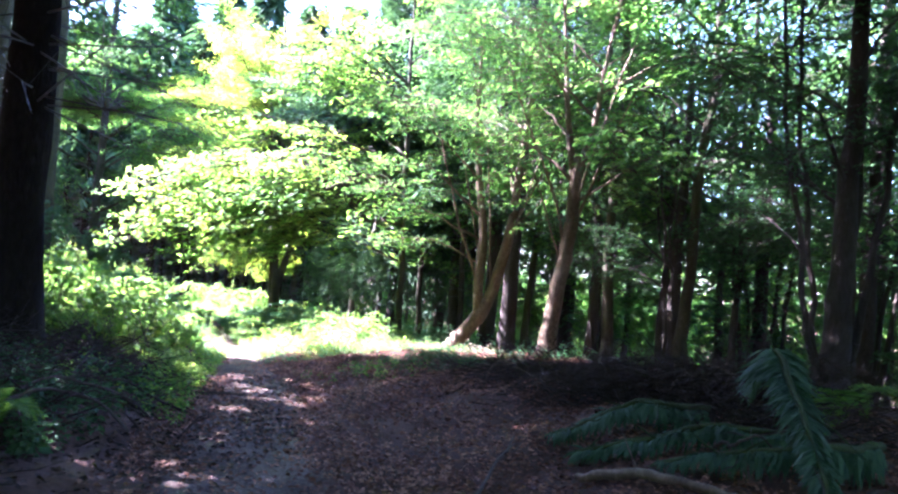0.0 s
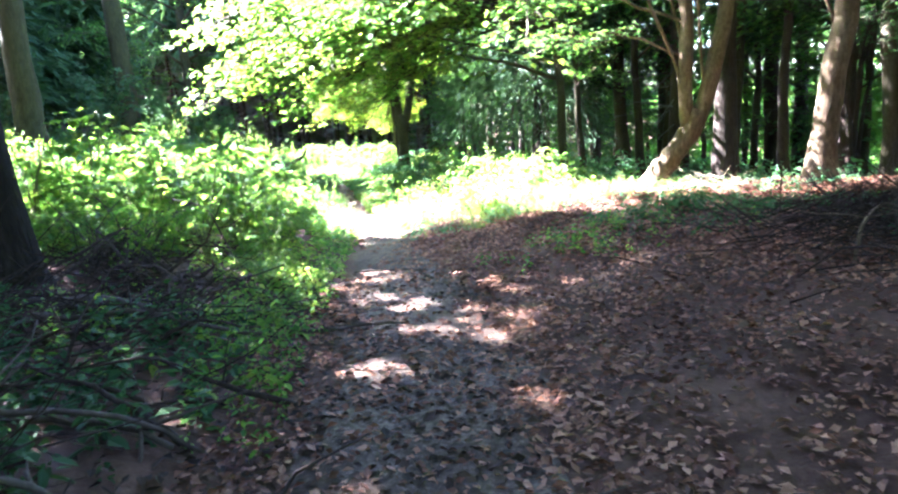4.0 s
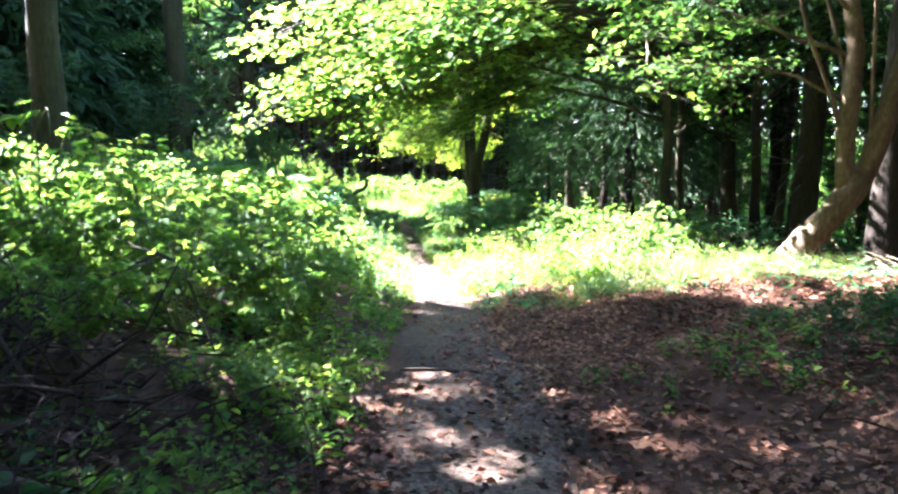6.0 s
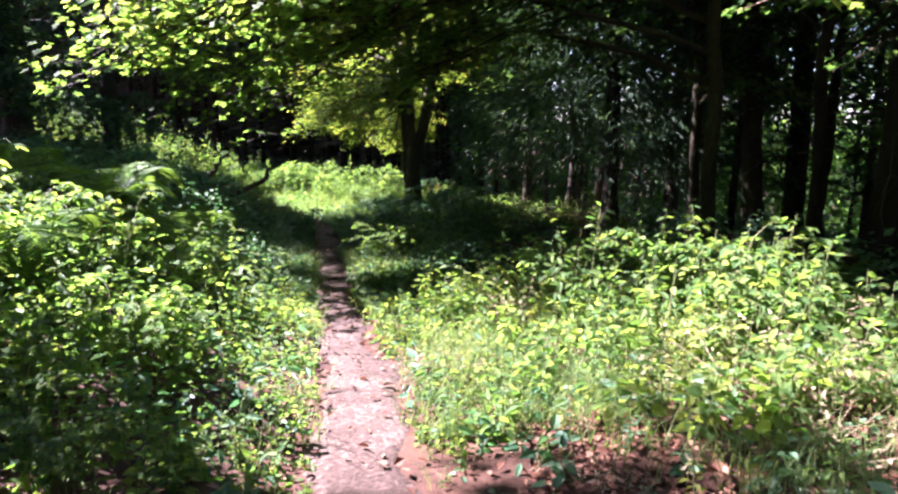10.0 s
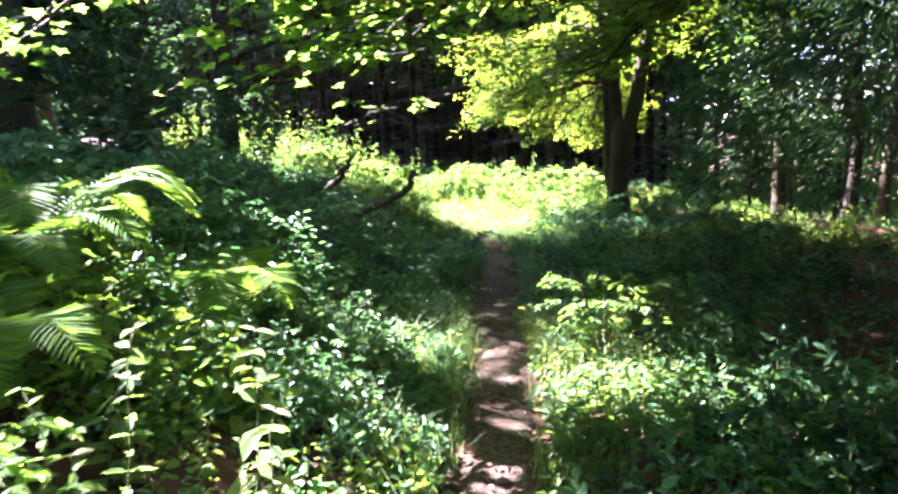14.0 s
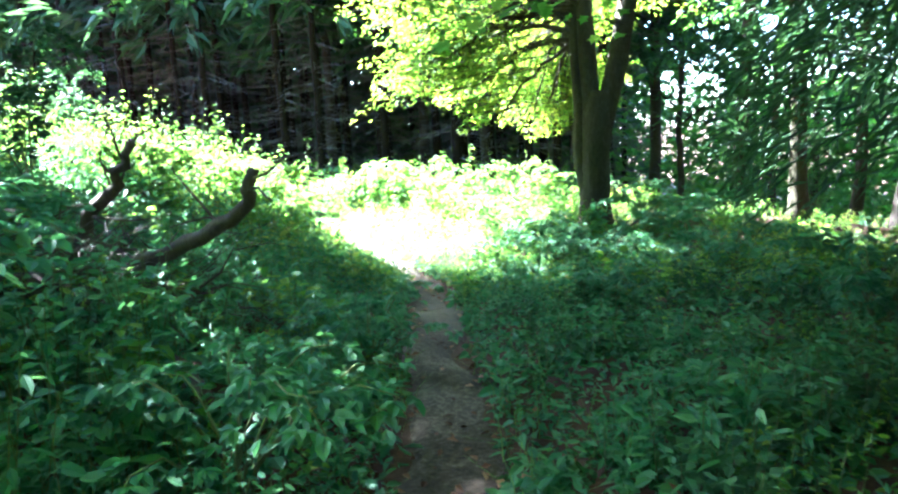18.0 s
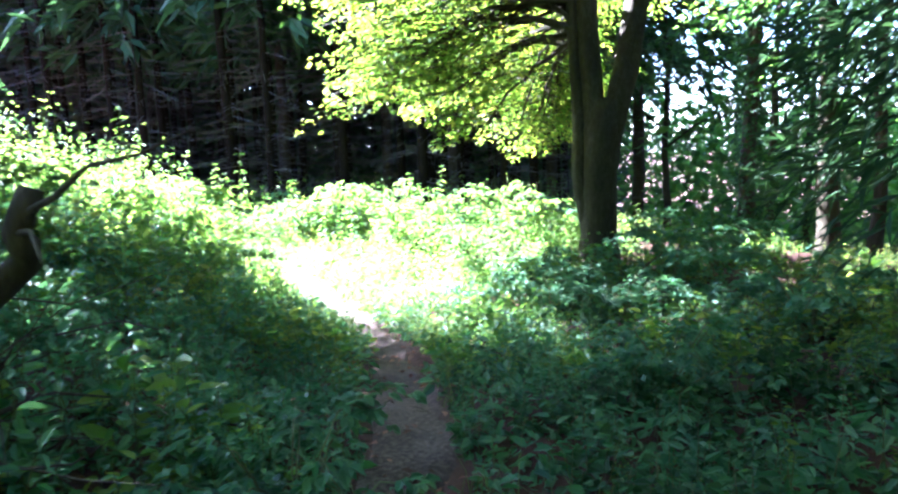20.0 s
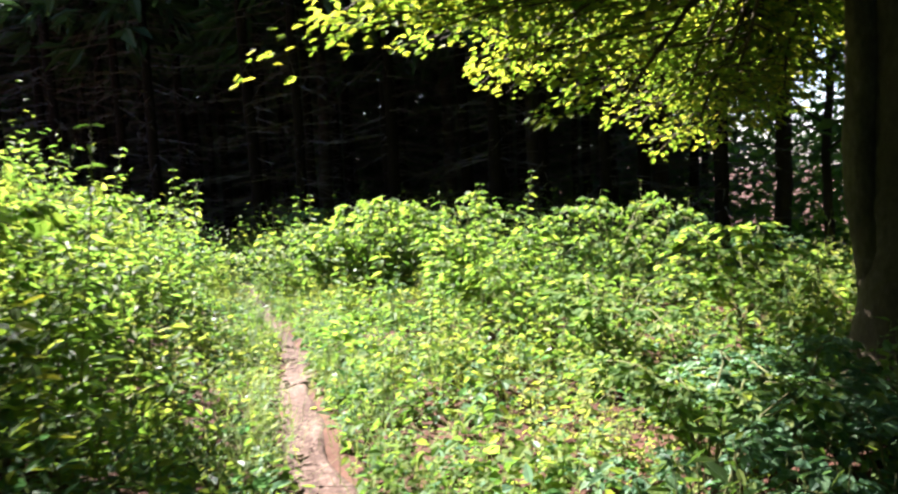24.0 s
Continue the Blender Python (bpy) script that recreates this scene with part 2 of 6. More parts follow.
class Build:
    """Collects quads of tubes and leaves for one mesh."""

    def __init__(self):
        self.V, self.F, self.n = [], [], 0

    def add(self, V, F):
        self.V.append(np.asarray(V, dtype=float).reshape(-1, 3))
        self.F.append(np.asarray(F) + self.n)
        self.n += len(self.V[-1])

    def tube(self, pts, radii, sides=7, rough=0.0, cap=True):
        pts = np.asarray(pts, dtype=float)
        n = len(pts)
        radii = np.broadcast_to(np.asarray(radii, dtype=float), (n,))
        tan = np.gradient(pts, axis=0)
        tan /= np.linalg.norm(tan, axis=1)[:, None] + 1e-9
        ref = np.array([0.13, 0.97, 0.2]) if abs(tan[0][1]) < 0.8 else np.array([0.97, 0.1, 0.2])
        a = np.cross(tan, ref)
        a /= np.linalg.norm(a, axis=1)[:, None] + 1e-9
        b = np.cross(tan, a)
        ang = np.linspace(0, 2 * np.pi, sides, endpoint=False)
        ring = np.cos(ang)[None, :, None] * a[:, None, :] + np.sin(ang)[None, :, None] * b[:, None, :]
        r = radii[:, None, None] * (1 + rough * rng.normal(size=(n, sides, 1)))
        V = pts[:, None, :] + ring * r
        i = np.arange(n - 1)[:, None] * sides
        j = np.arange(sides)[None, :]
        jn = (j + 1) % sides
        F = np.stack([i + j, i + jn, i + sides + jn, i + sides + j], -1).reshape(-1, 4)
        V = V.reshape(-1, 3)
        if cap:
            c0, c1 = len(V), len(V) + 1
            V = np.vstack([V, pts[:1], pts[-1:]])
            jj = np.arange(0, sides - 1, 2)
            caps = [[c0, (k + 2) % sides, (k + 1) % sides, k] for k in jj] + [[c1, (n - 1) * sides + k, (n - 1) * sides + (k + 1) % sides, (n - 1) * sides + (k + 2) % sides] for k in jj]
            F = np.vstack([F, caps])
        self.add(V, F)

    def sticks(self, A, B, r0, r1):
        """Many straight three-sided twigs from A to B."""
        A, B = np.asarray(A, float), np.asarray(B, float)
        n = len(A)
        if n == 0:
            return
        t = B - A
        t = t / (np.linalg.norm(t, axis=1)[:, None] + 1e-9)
        a = np.cross(t, [0.31, 0.42, 0.85])
        a /= np.linalg.norm(a, axis=1)[:, None] + 1e-9
        b = np.cross(t, a)
        r0, r1 = np.broadcast_to(r0, (n,))[:, None], np.broadcast_to(r1, (n,))[:, None]
        rings = [A + r0 * (math.cos(g) * a + math.sin(g) * b) for g in (0, 2.1, 4.2)] + [B + r1 * (math.cos(g) * a + math.sin(g) * b) for g in (0, 2.1, 4.2)]
        V = np.stack(rings, 1)
        base = np.arange(n)[:, None, None] * 6
        F = base + np.array([[0, 1, 4, 3], [1, 2, 5, 4], [2, 0, 3, 5]])[None]
        self.add(V.reshape(-1, 3), F.reshape(-1, 4))

    def leaves(self, P, D, U, L, W, fold=0.12, bend=0.15, lobes=False, simple=False):
        """Leaves with a midrib fold: P base, D way, U face normal, L length, W width."""
        n = len(P)
        if n == 0:
            return
        D = D / (np.linalg.norm(D, axis=1)[:, None] + 1e-9)
        S = np.cross(D, U)
        S /= np.linalg.norm(S, axis=1)[:, None] + 1e-9
        N = np.cross(S, D)
        L, W = np.broadcast_to(L, (n,))[:, None], np.broadcast_to(W, (n,))[:, None]

        def at(along, side, up):
            return P + D * L * along + S * W * side + N * (W * up - L * bend * along * along)
        if simple:
            ks = [(0, 0, 0), (0.45, -0.5, fold), (1, 0, 0), (0.45, 0.5, fold)]
            fs = [[0, 1, 2, 3]]
        elif lobes:
            ks = [(0, 0, 0), (0.12, -0.5, fold), (0.38, -0.30, fold * 0.5), (0.62, -0.62, fold), (0.66, -0.2, 0.03), (1, 0, 0), (0.66, 0.2, 0.03), (0.62, 0.62, fold), (0.38, 0.30, fold * 0.5), (0.12, 0.5, fold)]
            fs = [[0, 1, 2, 4], [0, 4, 5, 6], [0, 6, 8, 9], [2, 3, 4, 0], [6, 7, 8, 0]]
        else:
            ks = [(0, 0, 0), (0.30, -0.46, fold), (0.68, -0.36, fold), (1, 0, 0), (0.68, 0.36, fold), (0.30, 0.46, fold)]
            fs = [[0, 1, 2, 3], [0, 3, 4, 5]]
        V = np.stack([at(*k) for k in ks], 1)
        F = np.arange(n)[:, None, None] * len(ks) + np.array(fs)[None]
        self.add(V.reshape(-1, 3), F.reshape(-1, 4))

    def blades(self, P, D, L, W):
        """Bent grass blades: P foot, D lean (horizontal), L length."""
        n = len(P)
        S = np.stack([-D[:, 1], D[:, 0], np.zeros(n)], 1)
        S /= np.linalg.norm(S, axis=1)[:, None] + 1e-9
        L, W = L[:, None], np.broadcast_to(W, (n,))[:, None]
        up = np.array([0, 0, 1.0])
        mid = P + D * L * 0.18 + up * L * 0.55
        tip = P + D * L * 0.62 + up * L * 0.82
        V = np.stack([P - S * W, P + S * W, mid + S * W * 0.8, mid - S * W * 0.8, tip + S * W * 0.12, tip - S * W * 0.12], 1)
        F = np.arange(n)[:, None, None] * 6 + np.array([[0, 1, 2, 3], [3, 2, 4, 5]])[None]
        self.add(V.reshape(-1, 3), F.reshape(-1, 4))

    def mesh(self, name, mat, smooth=True):
        return mesh_np(name, np.vstack(self.V), np.vstack(self.F), mat, smooth)


def unit(v):
    return v / (np.linalg.norm(v, axis=-1, keepdims=True) + 1e-9)


def around(n, up=0.0, spread=0.3):
    """n unit directions round the vertical with a mean rise."""
    a = rng.uniform(0, 2 * np.pi, n)
    return unit(np.stack([np.cos(a), np.sin(a), rng.normal(up, spread, n)], 1))


# ---- terrain ----
PY = [-30, -5, 0, 2, 5, 6.7, 9, 11.3, 13, 15.2, 17, 18.5, 20, 21.8, 23.1, 26.5, 28.7, 29.6, 31.3, 34.2, 37.4, 42, 60]
PX = [6, 0.5, -0.1, -0.5, -1.4, -1.75, -2.3, -2.95, -3.45, -4.3, -4.95, -5.5, -6.15, -6.75, -7.3, -8.55, -9.4, -9.75, -11.1, -13.2, -16, -21, -44]
WY = [-10, 9, 13, 15, 18, 28, 31, 34, 60]
WX = [0.72, 0.68, 0.55, 0.28, 0.21, 0.22, 0.15, 0.09, 0.08]
GY = [-60, -10, 0, 10, 13, 19, 22, 30, 40, 90]
GZ = [0.9, 0.2, 0, -0.33, -0.45, -0.85, -1.02, -1.36, -1.5, -1.6]


def path_x(y):
    return np.interp(y, PY, PX)


def path_w(y):
    return np.interp(y, WY, WX)


def ripple(x, y):
    return 0.05 * np.sin(1.3 * x + 0.7 * y) + 0.04 * np.sin(2.9 * y - 1.7 * x + 1) + 0.02 * np.sin(6.1 * x + 4.3 * y + 2) + 0.012 * np.sin(13 * x - 9 * y)


def height(x, y):
    x, y = np.asarray(x, float), np.asarray(y, float)
    u = (path_x(y) - x) * 0.93
    base = np.interp(y, GY, GZ)
    left = np.maximum(u - path_w(y) - 0.1, 0)
    steep = np.interp(y, [0, 8, 20, 24, 28, 36, 45], [0.30, 0.33, 0.34, 0.40, 0.36, 0.32, 0.2])
    bank = steep * 12 * (1 - np.exp(-left / 12)) * (left / (left + 0.5))
    right = np.maximum(-u - path_w(y), 0)
    mound = np.interp(y, [0, 6, 10, 16, 20, 40], [0.15, 0.30, 0.45, 0.42, 0.12, 0.05]) * np.clip(right / 3.0, 0, 1) ** 1.5
    fall = -0.16 * np.maximum(right - 8.5, 0) * np.exp(-np.maximum(right - 8.5, 0) / 60)
    off = np.clip((np.abs(u) - path_w(y)) / 0.7, 0, 1)
    rut = -0.04 * (1 - off)
    return base + bank + mound + fall + rut + ripple(x, y) * (0.25 + 0.75 * off)


def h1(x, y):
    return float(height(x, y))


def sheet(xs, ys, lift=0.0):
    X, Y = np.meshgrid(xs, ys)
    V = np.stack([X, Y, height(X, Y) + lift], -1).reshape(-1, 3)
    nx, ny = len(xs), len(ys)
    i, j = np.meshgrid(np.arange(nx - 1), np.arange(ny - 1))
    k = (j * nx + i).reshape(-1)
    return V, np.stack([k, k + 1, k + nx + 1, k + nx], 1)


gx = np.concatenate([-np.geomspace(500, 24, 14), np.arange(-23, 8, 0.22), np.geomspace(9, 500, 18)])
gy = np.concatenate([-np.geomspace(500, 5, 12), np.arange(-4, 44, 0.22), np.geomspace(45, 600, 18)])
V, F = sheet(gx, gy)
tagged(new("ground", mesh_np("ground", V, F, M_GROUND)), "dark forest floor of soil, needles and leaf litter", "ground", kind="structure")

ps = np.arange(-6, 40, 0.12)
cols = np.linspace(-1, 1, 13)
wob = 0.10 * np.sin(ps * 2.3) + 0.07 * np.sin(ps * 5.1 + 1)
PXY = np.stack([path_x(ps)[:, None] + cols[None] * (path_w(ps) + 0.07)[:, None] + wob[:, None] * np.abs(cols[None]) * np.where(cols[None] > 0, 1.0, 0.6), np.repeat(ps[:, None], 13, 1)], -1)
pz = height(PXY[..., 0], PXY[..., 1]) + 0.022 - 0.05 * np.abs(cols[None]) ** 6 + rng.normal(0, 0.004, PXY.shape[:2]) + rng.normal(0, 0.016, PXY.shape[:2]) * np.abs(cols[None]) ** 2 * np.clip(path_w(ps) / 0.7, 0, 1)[:, None] ** 2
V = np.concatenate([PXY, pz[..., None]], -1).reshape(-1, 3)
i, j = np.meshgrid(np.arange(12), np.arange(len(ps) - 1))
k = (j * 13 + i).reshape(-1)
tagged(new("path", mesh_np("path", V, np.stack([k, k + 1, k + 14, k + 13], 1), M_PATH)), "narrow trodden path of reddish-brown bare earth", "path", kind="structure")


def scatter(n, x0, x1, y0, y1, keep=None):
    x, y = rng.uniform(x0, x1, n), rng.uniform(y0, y1, n)
    if keep is not None:
        m = rng.uniform(size=n) < keep(x, y)
        x, y = x[m], y[m]
    return x, y


def side(x, y):
    """Metres past the path's edge: left positive u, right negative."""
    u = (path_x(y) - x) * 0.93
    return np.sign(u) * np.maximum(np.abs(u) - path_w(y), 0)


# ---- trees ----
def wander(p0, p1, n, amp, sag=0.0):
    t = np.linspace(0, 1, n)[:, None]
    p0, p1 = np.asarray(p0, float), np.asarray(p1, float)
    pts = p0 + (p1 - p0) * t
    w = rng.normal(size=(n, 3)) * amp
    w = np.cumsum(w, 0) - np.linspace(0, 1, n)[:, None] * np.cumsum(w, 0)[-1]
    pts += w * np.sin(np.pi * t) ** 0.5
    pts[:, 2] += sag * np.sin(np.pi * t[:, 0])
    return pts


def trunk_mesh(name, height_m, r0, r1, mat, lean=(0, 0), amp=0.05, sides=14, flare=1.5, n=18, rough=0.03):
    pts = wander((0, 0, -0.15), (lean[0], lean[1], height_m), n, amp)
    t = np.linspace(0, 1, n)
    pts[:, 2] = -0.25 + (height_m + 0.25) * t ** 1.6
    t = pts[:, 2] / height_m
    r = r0 + (r1 - r0) * np.clip(t, 0, 1) + r0 * (flare - 1) * np.exp(-np.maximum(pts[:, 2], 0) / 0.35)
    b = Build()
    b.tube(pts, r, sides, rough)
    return b.mesh(name, mat), pts


def spray_leaves(b, tb, C, A, droop, length, width, per, leaf, lobes=False, flat=0.25, simple=False):
    """Flat sprays of leaves: each starts at C and runs out along the heading A."""
    n = len(C)
    H = np.stack([np.cos(A), np.sin(A), np.zeros(n)], 1)
    S = np.stack([-np.sin(A), np.cos(A), np.zeros(n)], 1)
    Z = np.array([0, 0, 1.0])
    a = rng.uniform(0.05, 1, (n, per)) ** 0.8
    w = rng.uniform(-1, 1, (n, per)) * np.sin(np.pi * np.clip(a * 0.85 + 0.12, 0, 1)) * 0.5
    ln = np.broadcast_to(length, (n,))[:, None]
    wd = np.broadcast_to(width, (n,))[:, None]
    dz = -np.broadcast_to(droop, (n,))[:, None] * a ** 1.6 * ln + rng.normal(0, 0.045, (n, per)) * ln
    P = C[:, None] + H[:, None] * (a * ln)[..., None] + S[:, None] * (w * wd)[..., None] + Z * dz[..., None]
    ang = np.arctan2(w * 2.0, 0.6 + 0 * w) + rng.normal(0, 0.5, (n, per))
    D = H[:, None] * np.cos(ang)[..., None] + S[:, None] * np.sin(ang)[..., None] + Z * rng.normal(-0.22, 0.3, (n, per))[..., None]
    U = Z + rng.normal(0, flat, (n, per, 3))
    L = leaf * rng.uniform(0.65, 1.2, n * per)
    b.leaves(P.reshape(-1, 3), D.reshape(-1, 3), U.reshape(-1, 3), L, L * (1.0 if lobes else 0.66), 0.10, 0.18, lobes, simple)
    if tb is not None:
        E = C + H * ln * 0.55 - Z * (np.broadcast_to(droop, (n,))[:, None] * 0.38 * ln)
        T = C + H * ln * 0.97 - Z * (np.broadcast_to(droop, (n,))[:, None] * 0.95 * ln)
        tb.sticks(C, E, 0.009, 0.006)
        tb.sticks(E, T, 0.006, 0.003)
        for s in (() if simple else (-1, 1)):
            tb.sticks(C + (E - C) * 0.6, C + (E - C) * 0.9 + H * ln * 0.2 + S * s * wd * 0.38, 0.005, 0.002)


# gaps between the crowns through which the sun reaches the path: a place and a radius
TO_SUN = np.array([-math.sin(radians(SUN_LEFT)) * math.cos(radians(SUN_UP)), math.cos(radians(SUN_LEFT)) * math.cos(radians(SUN_UP)), math.sin(radians(SUN_UP))])
GAPS = [((-2.5, 8.74, -0.28), 0.0), ((-2.0, 9.65, -0.3), 0.14), ((-1.9, 11.1, -0.4), 0.0), ((-0.4, 8.14, -0.25), -0.12), ((-3.45, 11.5, -0.4), 0.1), ((-6.2, 22.4, -0.6), 0.15), ((-8.5, 21.9, -0.3), 0.25)]


def clear_of_gaps(P, room):
    keep = np.ones(len(P), bool)
    for at, r in GAPS:
        q = P - np.array(at)
        keep &= np.linalg.norm(q - (q @ TO_SUN)[:, None] * TO_SUN, axis=1) > r + room
    return keep


def broadleaf(name, x, y, label, bark, leaf_mat, stems, limbs, spray, group="", lobes=False, leaf=0.075, per=46, category="tree", z=None, simple=False):
    """stems: (foot dx, dy, top dx, dy, height, r0, r1, bend). limbs: (stem, at height, heading, length, rise, r).
    spray: sprays a metre of limb, from its outer part, and (length, width, droop)."""
    z = h1(x, y) if z is None else z
    tree = thing(name, x, y, z, label, category, group)
    paths = []
    for stem in stems:
        n = 24
        if isinstance(stem, list):
            c = np.array(stem, float)
            zc = np.linspace(c[0, 2], c[-1, 2], n)
            pts = np.stack([np.interp(zc, c[:, 2], c[:, k]) for k in range(4)], 1)
            for q in range(2):
                pts[1:-1] = (pts[:-2] + 2 * pts[1:-1] + pts[2:]) / 4
            pts, r = pts[:, :3] + rng.normal(0, 0.008, (n, 3)), pts[:, 3]
            if c[0, 2] <= 0:
                r = r * (1 + 0.5 * np.exp(-np.maximum(pts[:, 2], 0) / 0.28))
        else:
            fx, fy, tx, ty, hh, r0, r1, bend = stem
            pts = wander((fx, fy, 0), (tx, ty, hh), n, bend)
            t = np.linspace(0, 1, n)
            pts[:, 2] = -0.25 + (hh + 0.25) * t ** 1.4
            r = r0 + (r1 - r0) * t + r0 * 0.5 * np.exp(-np.maximum(pts[:, 2], 0) / 0.3)
        b = Build()
        b.tube(pts, r, 14, 0.035)
        part("trunk", b.mesh("trunk", bark), tree)
        paths.append(pts)
    lb, tw = Build(), Build()
    for si, at_h, heading, length, rise, r, *reach in limbs:
        pts = paths[si]
        p0 = np.array([np.interp(at_h, pts[:, 2], pts[:, k]) for k in range(3)])
        a = radians(heading)
        d = np.array([-math.sin(a), math.cos(a), 0])
        p1 = p0 + d * length + np.array([0, 0, rise])
        if reach:
            p1 = np.array(reach[0], float) - np.array([x, y, z])
            d, length = unit((p1 - p0) * [1, 1, 0]), float(np.linalg.norm(p1 - p0))
        lp = wander(p0, p1, 10, 0.05 * length / 3, 0.12 * length * (1 if rise < length * 0.5 else 0.3))
        b = Build()
        b.tube(lp, np.linspace(r, 0.012, 10), 7, 0.04)
        part("limb", b.mesh("limb", bark), tree)
        count, sl, sw, dr, from_ = spray
        if len(reach) > 1:
            count, from_ = count * 1.6 * (1 - reach[1]), reach[1]
        k = max(int(count * length), 2)
        s = rng.uniform(from_, 1, k)
        C = np.stack([np.interp(s, np.linspace(0, 1, 10), lp[:, q]) for q in range(3)], 1) + rng.normal(0, 0.10, (k, 3)) * [1, 1, 1.6]
        C = C[clear_of_gaps(C + np.array([x, y, z]), 0.4 * sl)]
        k = len(C)
        if k == 0:
            continue
        A = np.arctan2(d[1], d[0]) + rng.normal(0, 0.75, k)
        spray_leaves(lb, tw, C, A, dr * rng.uniform(0.3, 1.5, k), sl * rng.uniform(0.6, 1.25, k), sw * rng.uniform(0.6, 1.25, k), per, leaf, lobes, simple=simple)
    if limbs:
        part("crown", lb.mesh("crown", leaf_mat, False), tree, kind="stuff")
        part("twig", tw.mesh("twig", bark, False), tree, kind="stuff")
    return tree


def canopy_limbs(stem, lo, hi, n, length, rise, r=0.05):
    out = []
    for q in range(n):
        f = q / max(n - 1, 1)
        out.append((stem, lo + (hi - lo) * f, (q * 137.5 + rng.uniform(-25, 25)) % 360, length * rng.uniform(0.75, 1.2) * (1 - 0.35 * f), rise * rng.uniform(0.6, 1.3), r * (1 - 0.5 * f)))
    return out


def spruce(name, x, y, label, r0, top, dead_from, green_from, spread, sprays=900, group="", dead=46, z=None, card=0.5, bark=None):
    z = h1(x, y) if z is None else z
    tree = thing(name, x, y, z, label, "tree", group)
    me, pts = trunk_mesh("trunk", top, r0, 0.03, bark or M_SPRUCE, amp=0.02, sides=16, n=24, rough=0.045, flare=1.45)
    part("trunk", me, tree)
    b = Build()
    zz = rng.uniform(dead_from, green_from + 1.5, dead)
    rad = np.interp(zz, [0, top], [r0, 0.03])
    D = around(dead, -0.12, 0.15)
    A = np.stack([D[:, 0] * rad * 0.8, D[:, 1] * rad * 0.8, zz], 1)
    ln = rng.uniform(0.5, 1.0, dead) * spread * 0.62
    ln *= np.where(clear_of_gaps(A + D * ln[:, None] + np.array([x, y, z]), 0.3), 1, 0.4)
    B = A + D * ln[:, None]
    B2 = B + unit(D + rng.normal(0, 0.25, D.shape)) * (ln * 0.5)[:, None] - np.array([0, 0, 1]) * (ln * 0.12)[:, None]
    b.sticks(A, B, 0.016, 0.009)
    b.sticks(B, B2, 0.009, 0.003)
    for q in range(3):
        f = rng.uniform(0.3, 1, dead)
        s = A + (B - A) * f[:, None]
        b.sticks(s, s + unit(D + rng.normal(0, 0.7, D.shape)) * (ln * rng.uniform(0.15, 0.35, dead))[:, None], 0.005, 0.002)
    part("deadwood", b.mesh("deadwood", M_TWIG, False), tree, "bare brittle grey twigs", "stuff")
    lb = Build()
    f = rng.uniform(0, 1, sprays) ** 0.8
    zz = green_from + (top - green_from) * f
    R = spread * (1 - f) ** 0.75 + 0.25
    rr = R * np.sqrt(rng.uniform(0.05, 1, sprays))
    az = rng.uniform(0, 2 * np.pi, sprays)
    C = np.stack([np.cos(az) * rr, np.sin(az) * rr, zz - 0.28 * rr], 1)
    ok = clear_of_gaps(C + np.array([x, y, z]), 0.3)
    C, az, sprays = C[ok], az[ok], int(ok.sum())
    for q in range(6 if card > 0.4 else 10):
        D = unit(np.stack([np.cos(az), np.sin(az), np.full(sprays, -0.35)], 1) + rng.normal(0, 0.45, (sprays, 3)))
        U = np.array([0, 0, 1.0]) + rng.normal(0, 0.5, (sprays, 3))
        L = card * rng.uniform(0.6, 1.3, sprays)
        lb.leaves(C + rng.normal(0, 0.14, C.shape), D, U, L, L * (0.30 if card > 0.4 else 0.15), 0.1, 0.25, simple=True)
    part("crown", lb.mesh("crown", M_NEEDLE, False), tree, kind="stuff")
    return tree

# big spruce beside the path, the spruces up the bank, and others added for shade
spruce("spruce_tree", -5.62, 9.12, "tall spruce with dark flaking bark beside the path", 0.34, 24, 3.0, 7.0, 3.8, 2000, dead=90, bark=M_BLACKBARK)
for x, y, r, n, lo, hi in ((-11.3, 16.7, 0.26, 1300, 12.5, 26), (-13.2, 22.6, 0.27, 500, 15.0, 27)):
    spruce("spruce_tree", x, y, "mature mossy-barked spruce with a high crown on the bank", r, hi, lo - 3.5, lo, 3.6, n, "spruces on the bank", dead=24, bark=M_MOSSBARK)
for x, y, r, lo, n in ((1.9, 30.2, 0.26, 4.0, 2600), (1.4, 24.0, 0.27, 4.6, 2600), (4.6, 27.2, 0.24, 5.6, 2600), (6.6, 31.4, 0.22, 8.0, 1600), (-0.3, 34.8, 0.22, 3.6, 2600)):
    spruce("spruce_tree", x, y, "tall dark spruce with drooping lower boughs in the wood", r, 20, 1.2, lo, 3.6, n, "dark spruces of the wood", dead=50, card=0.3)
spruce("spruce_tree", -2.4, 30.6, "dark spruce with wide drooping boughs beside the nettles", 0.2, 18, 1.4, 2.0, 4.0, 8500, "dark spruces of the wood", dead=40, card=0.28)
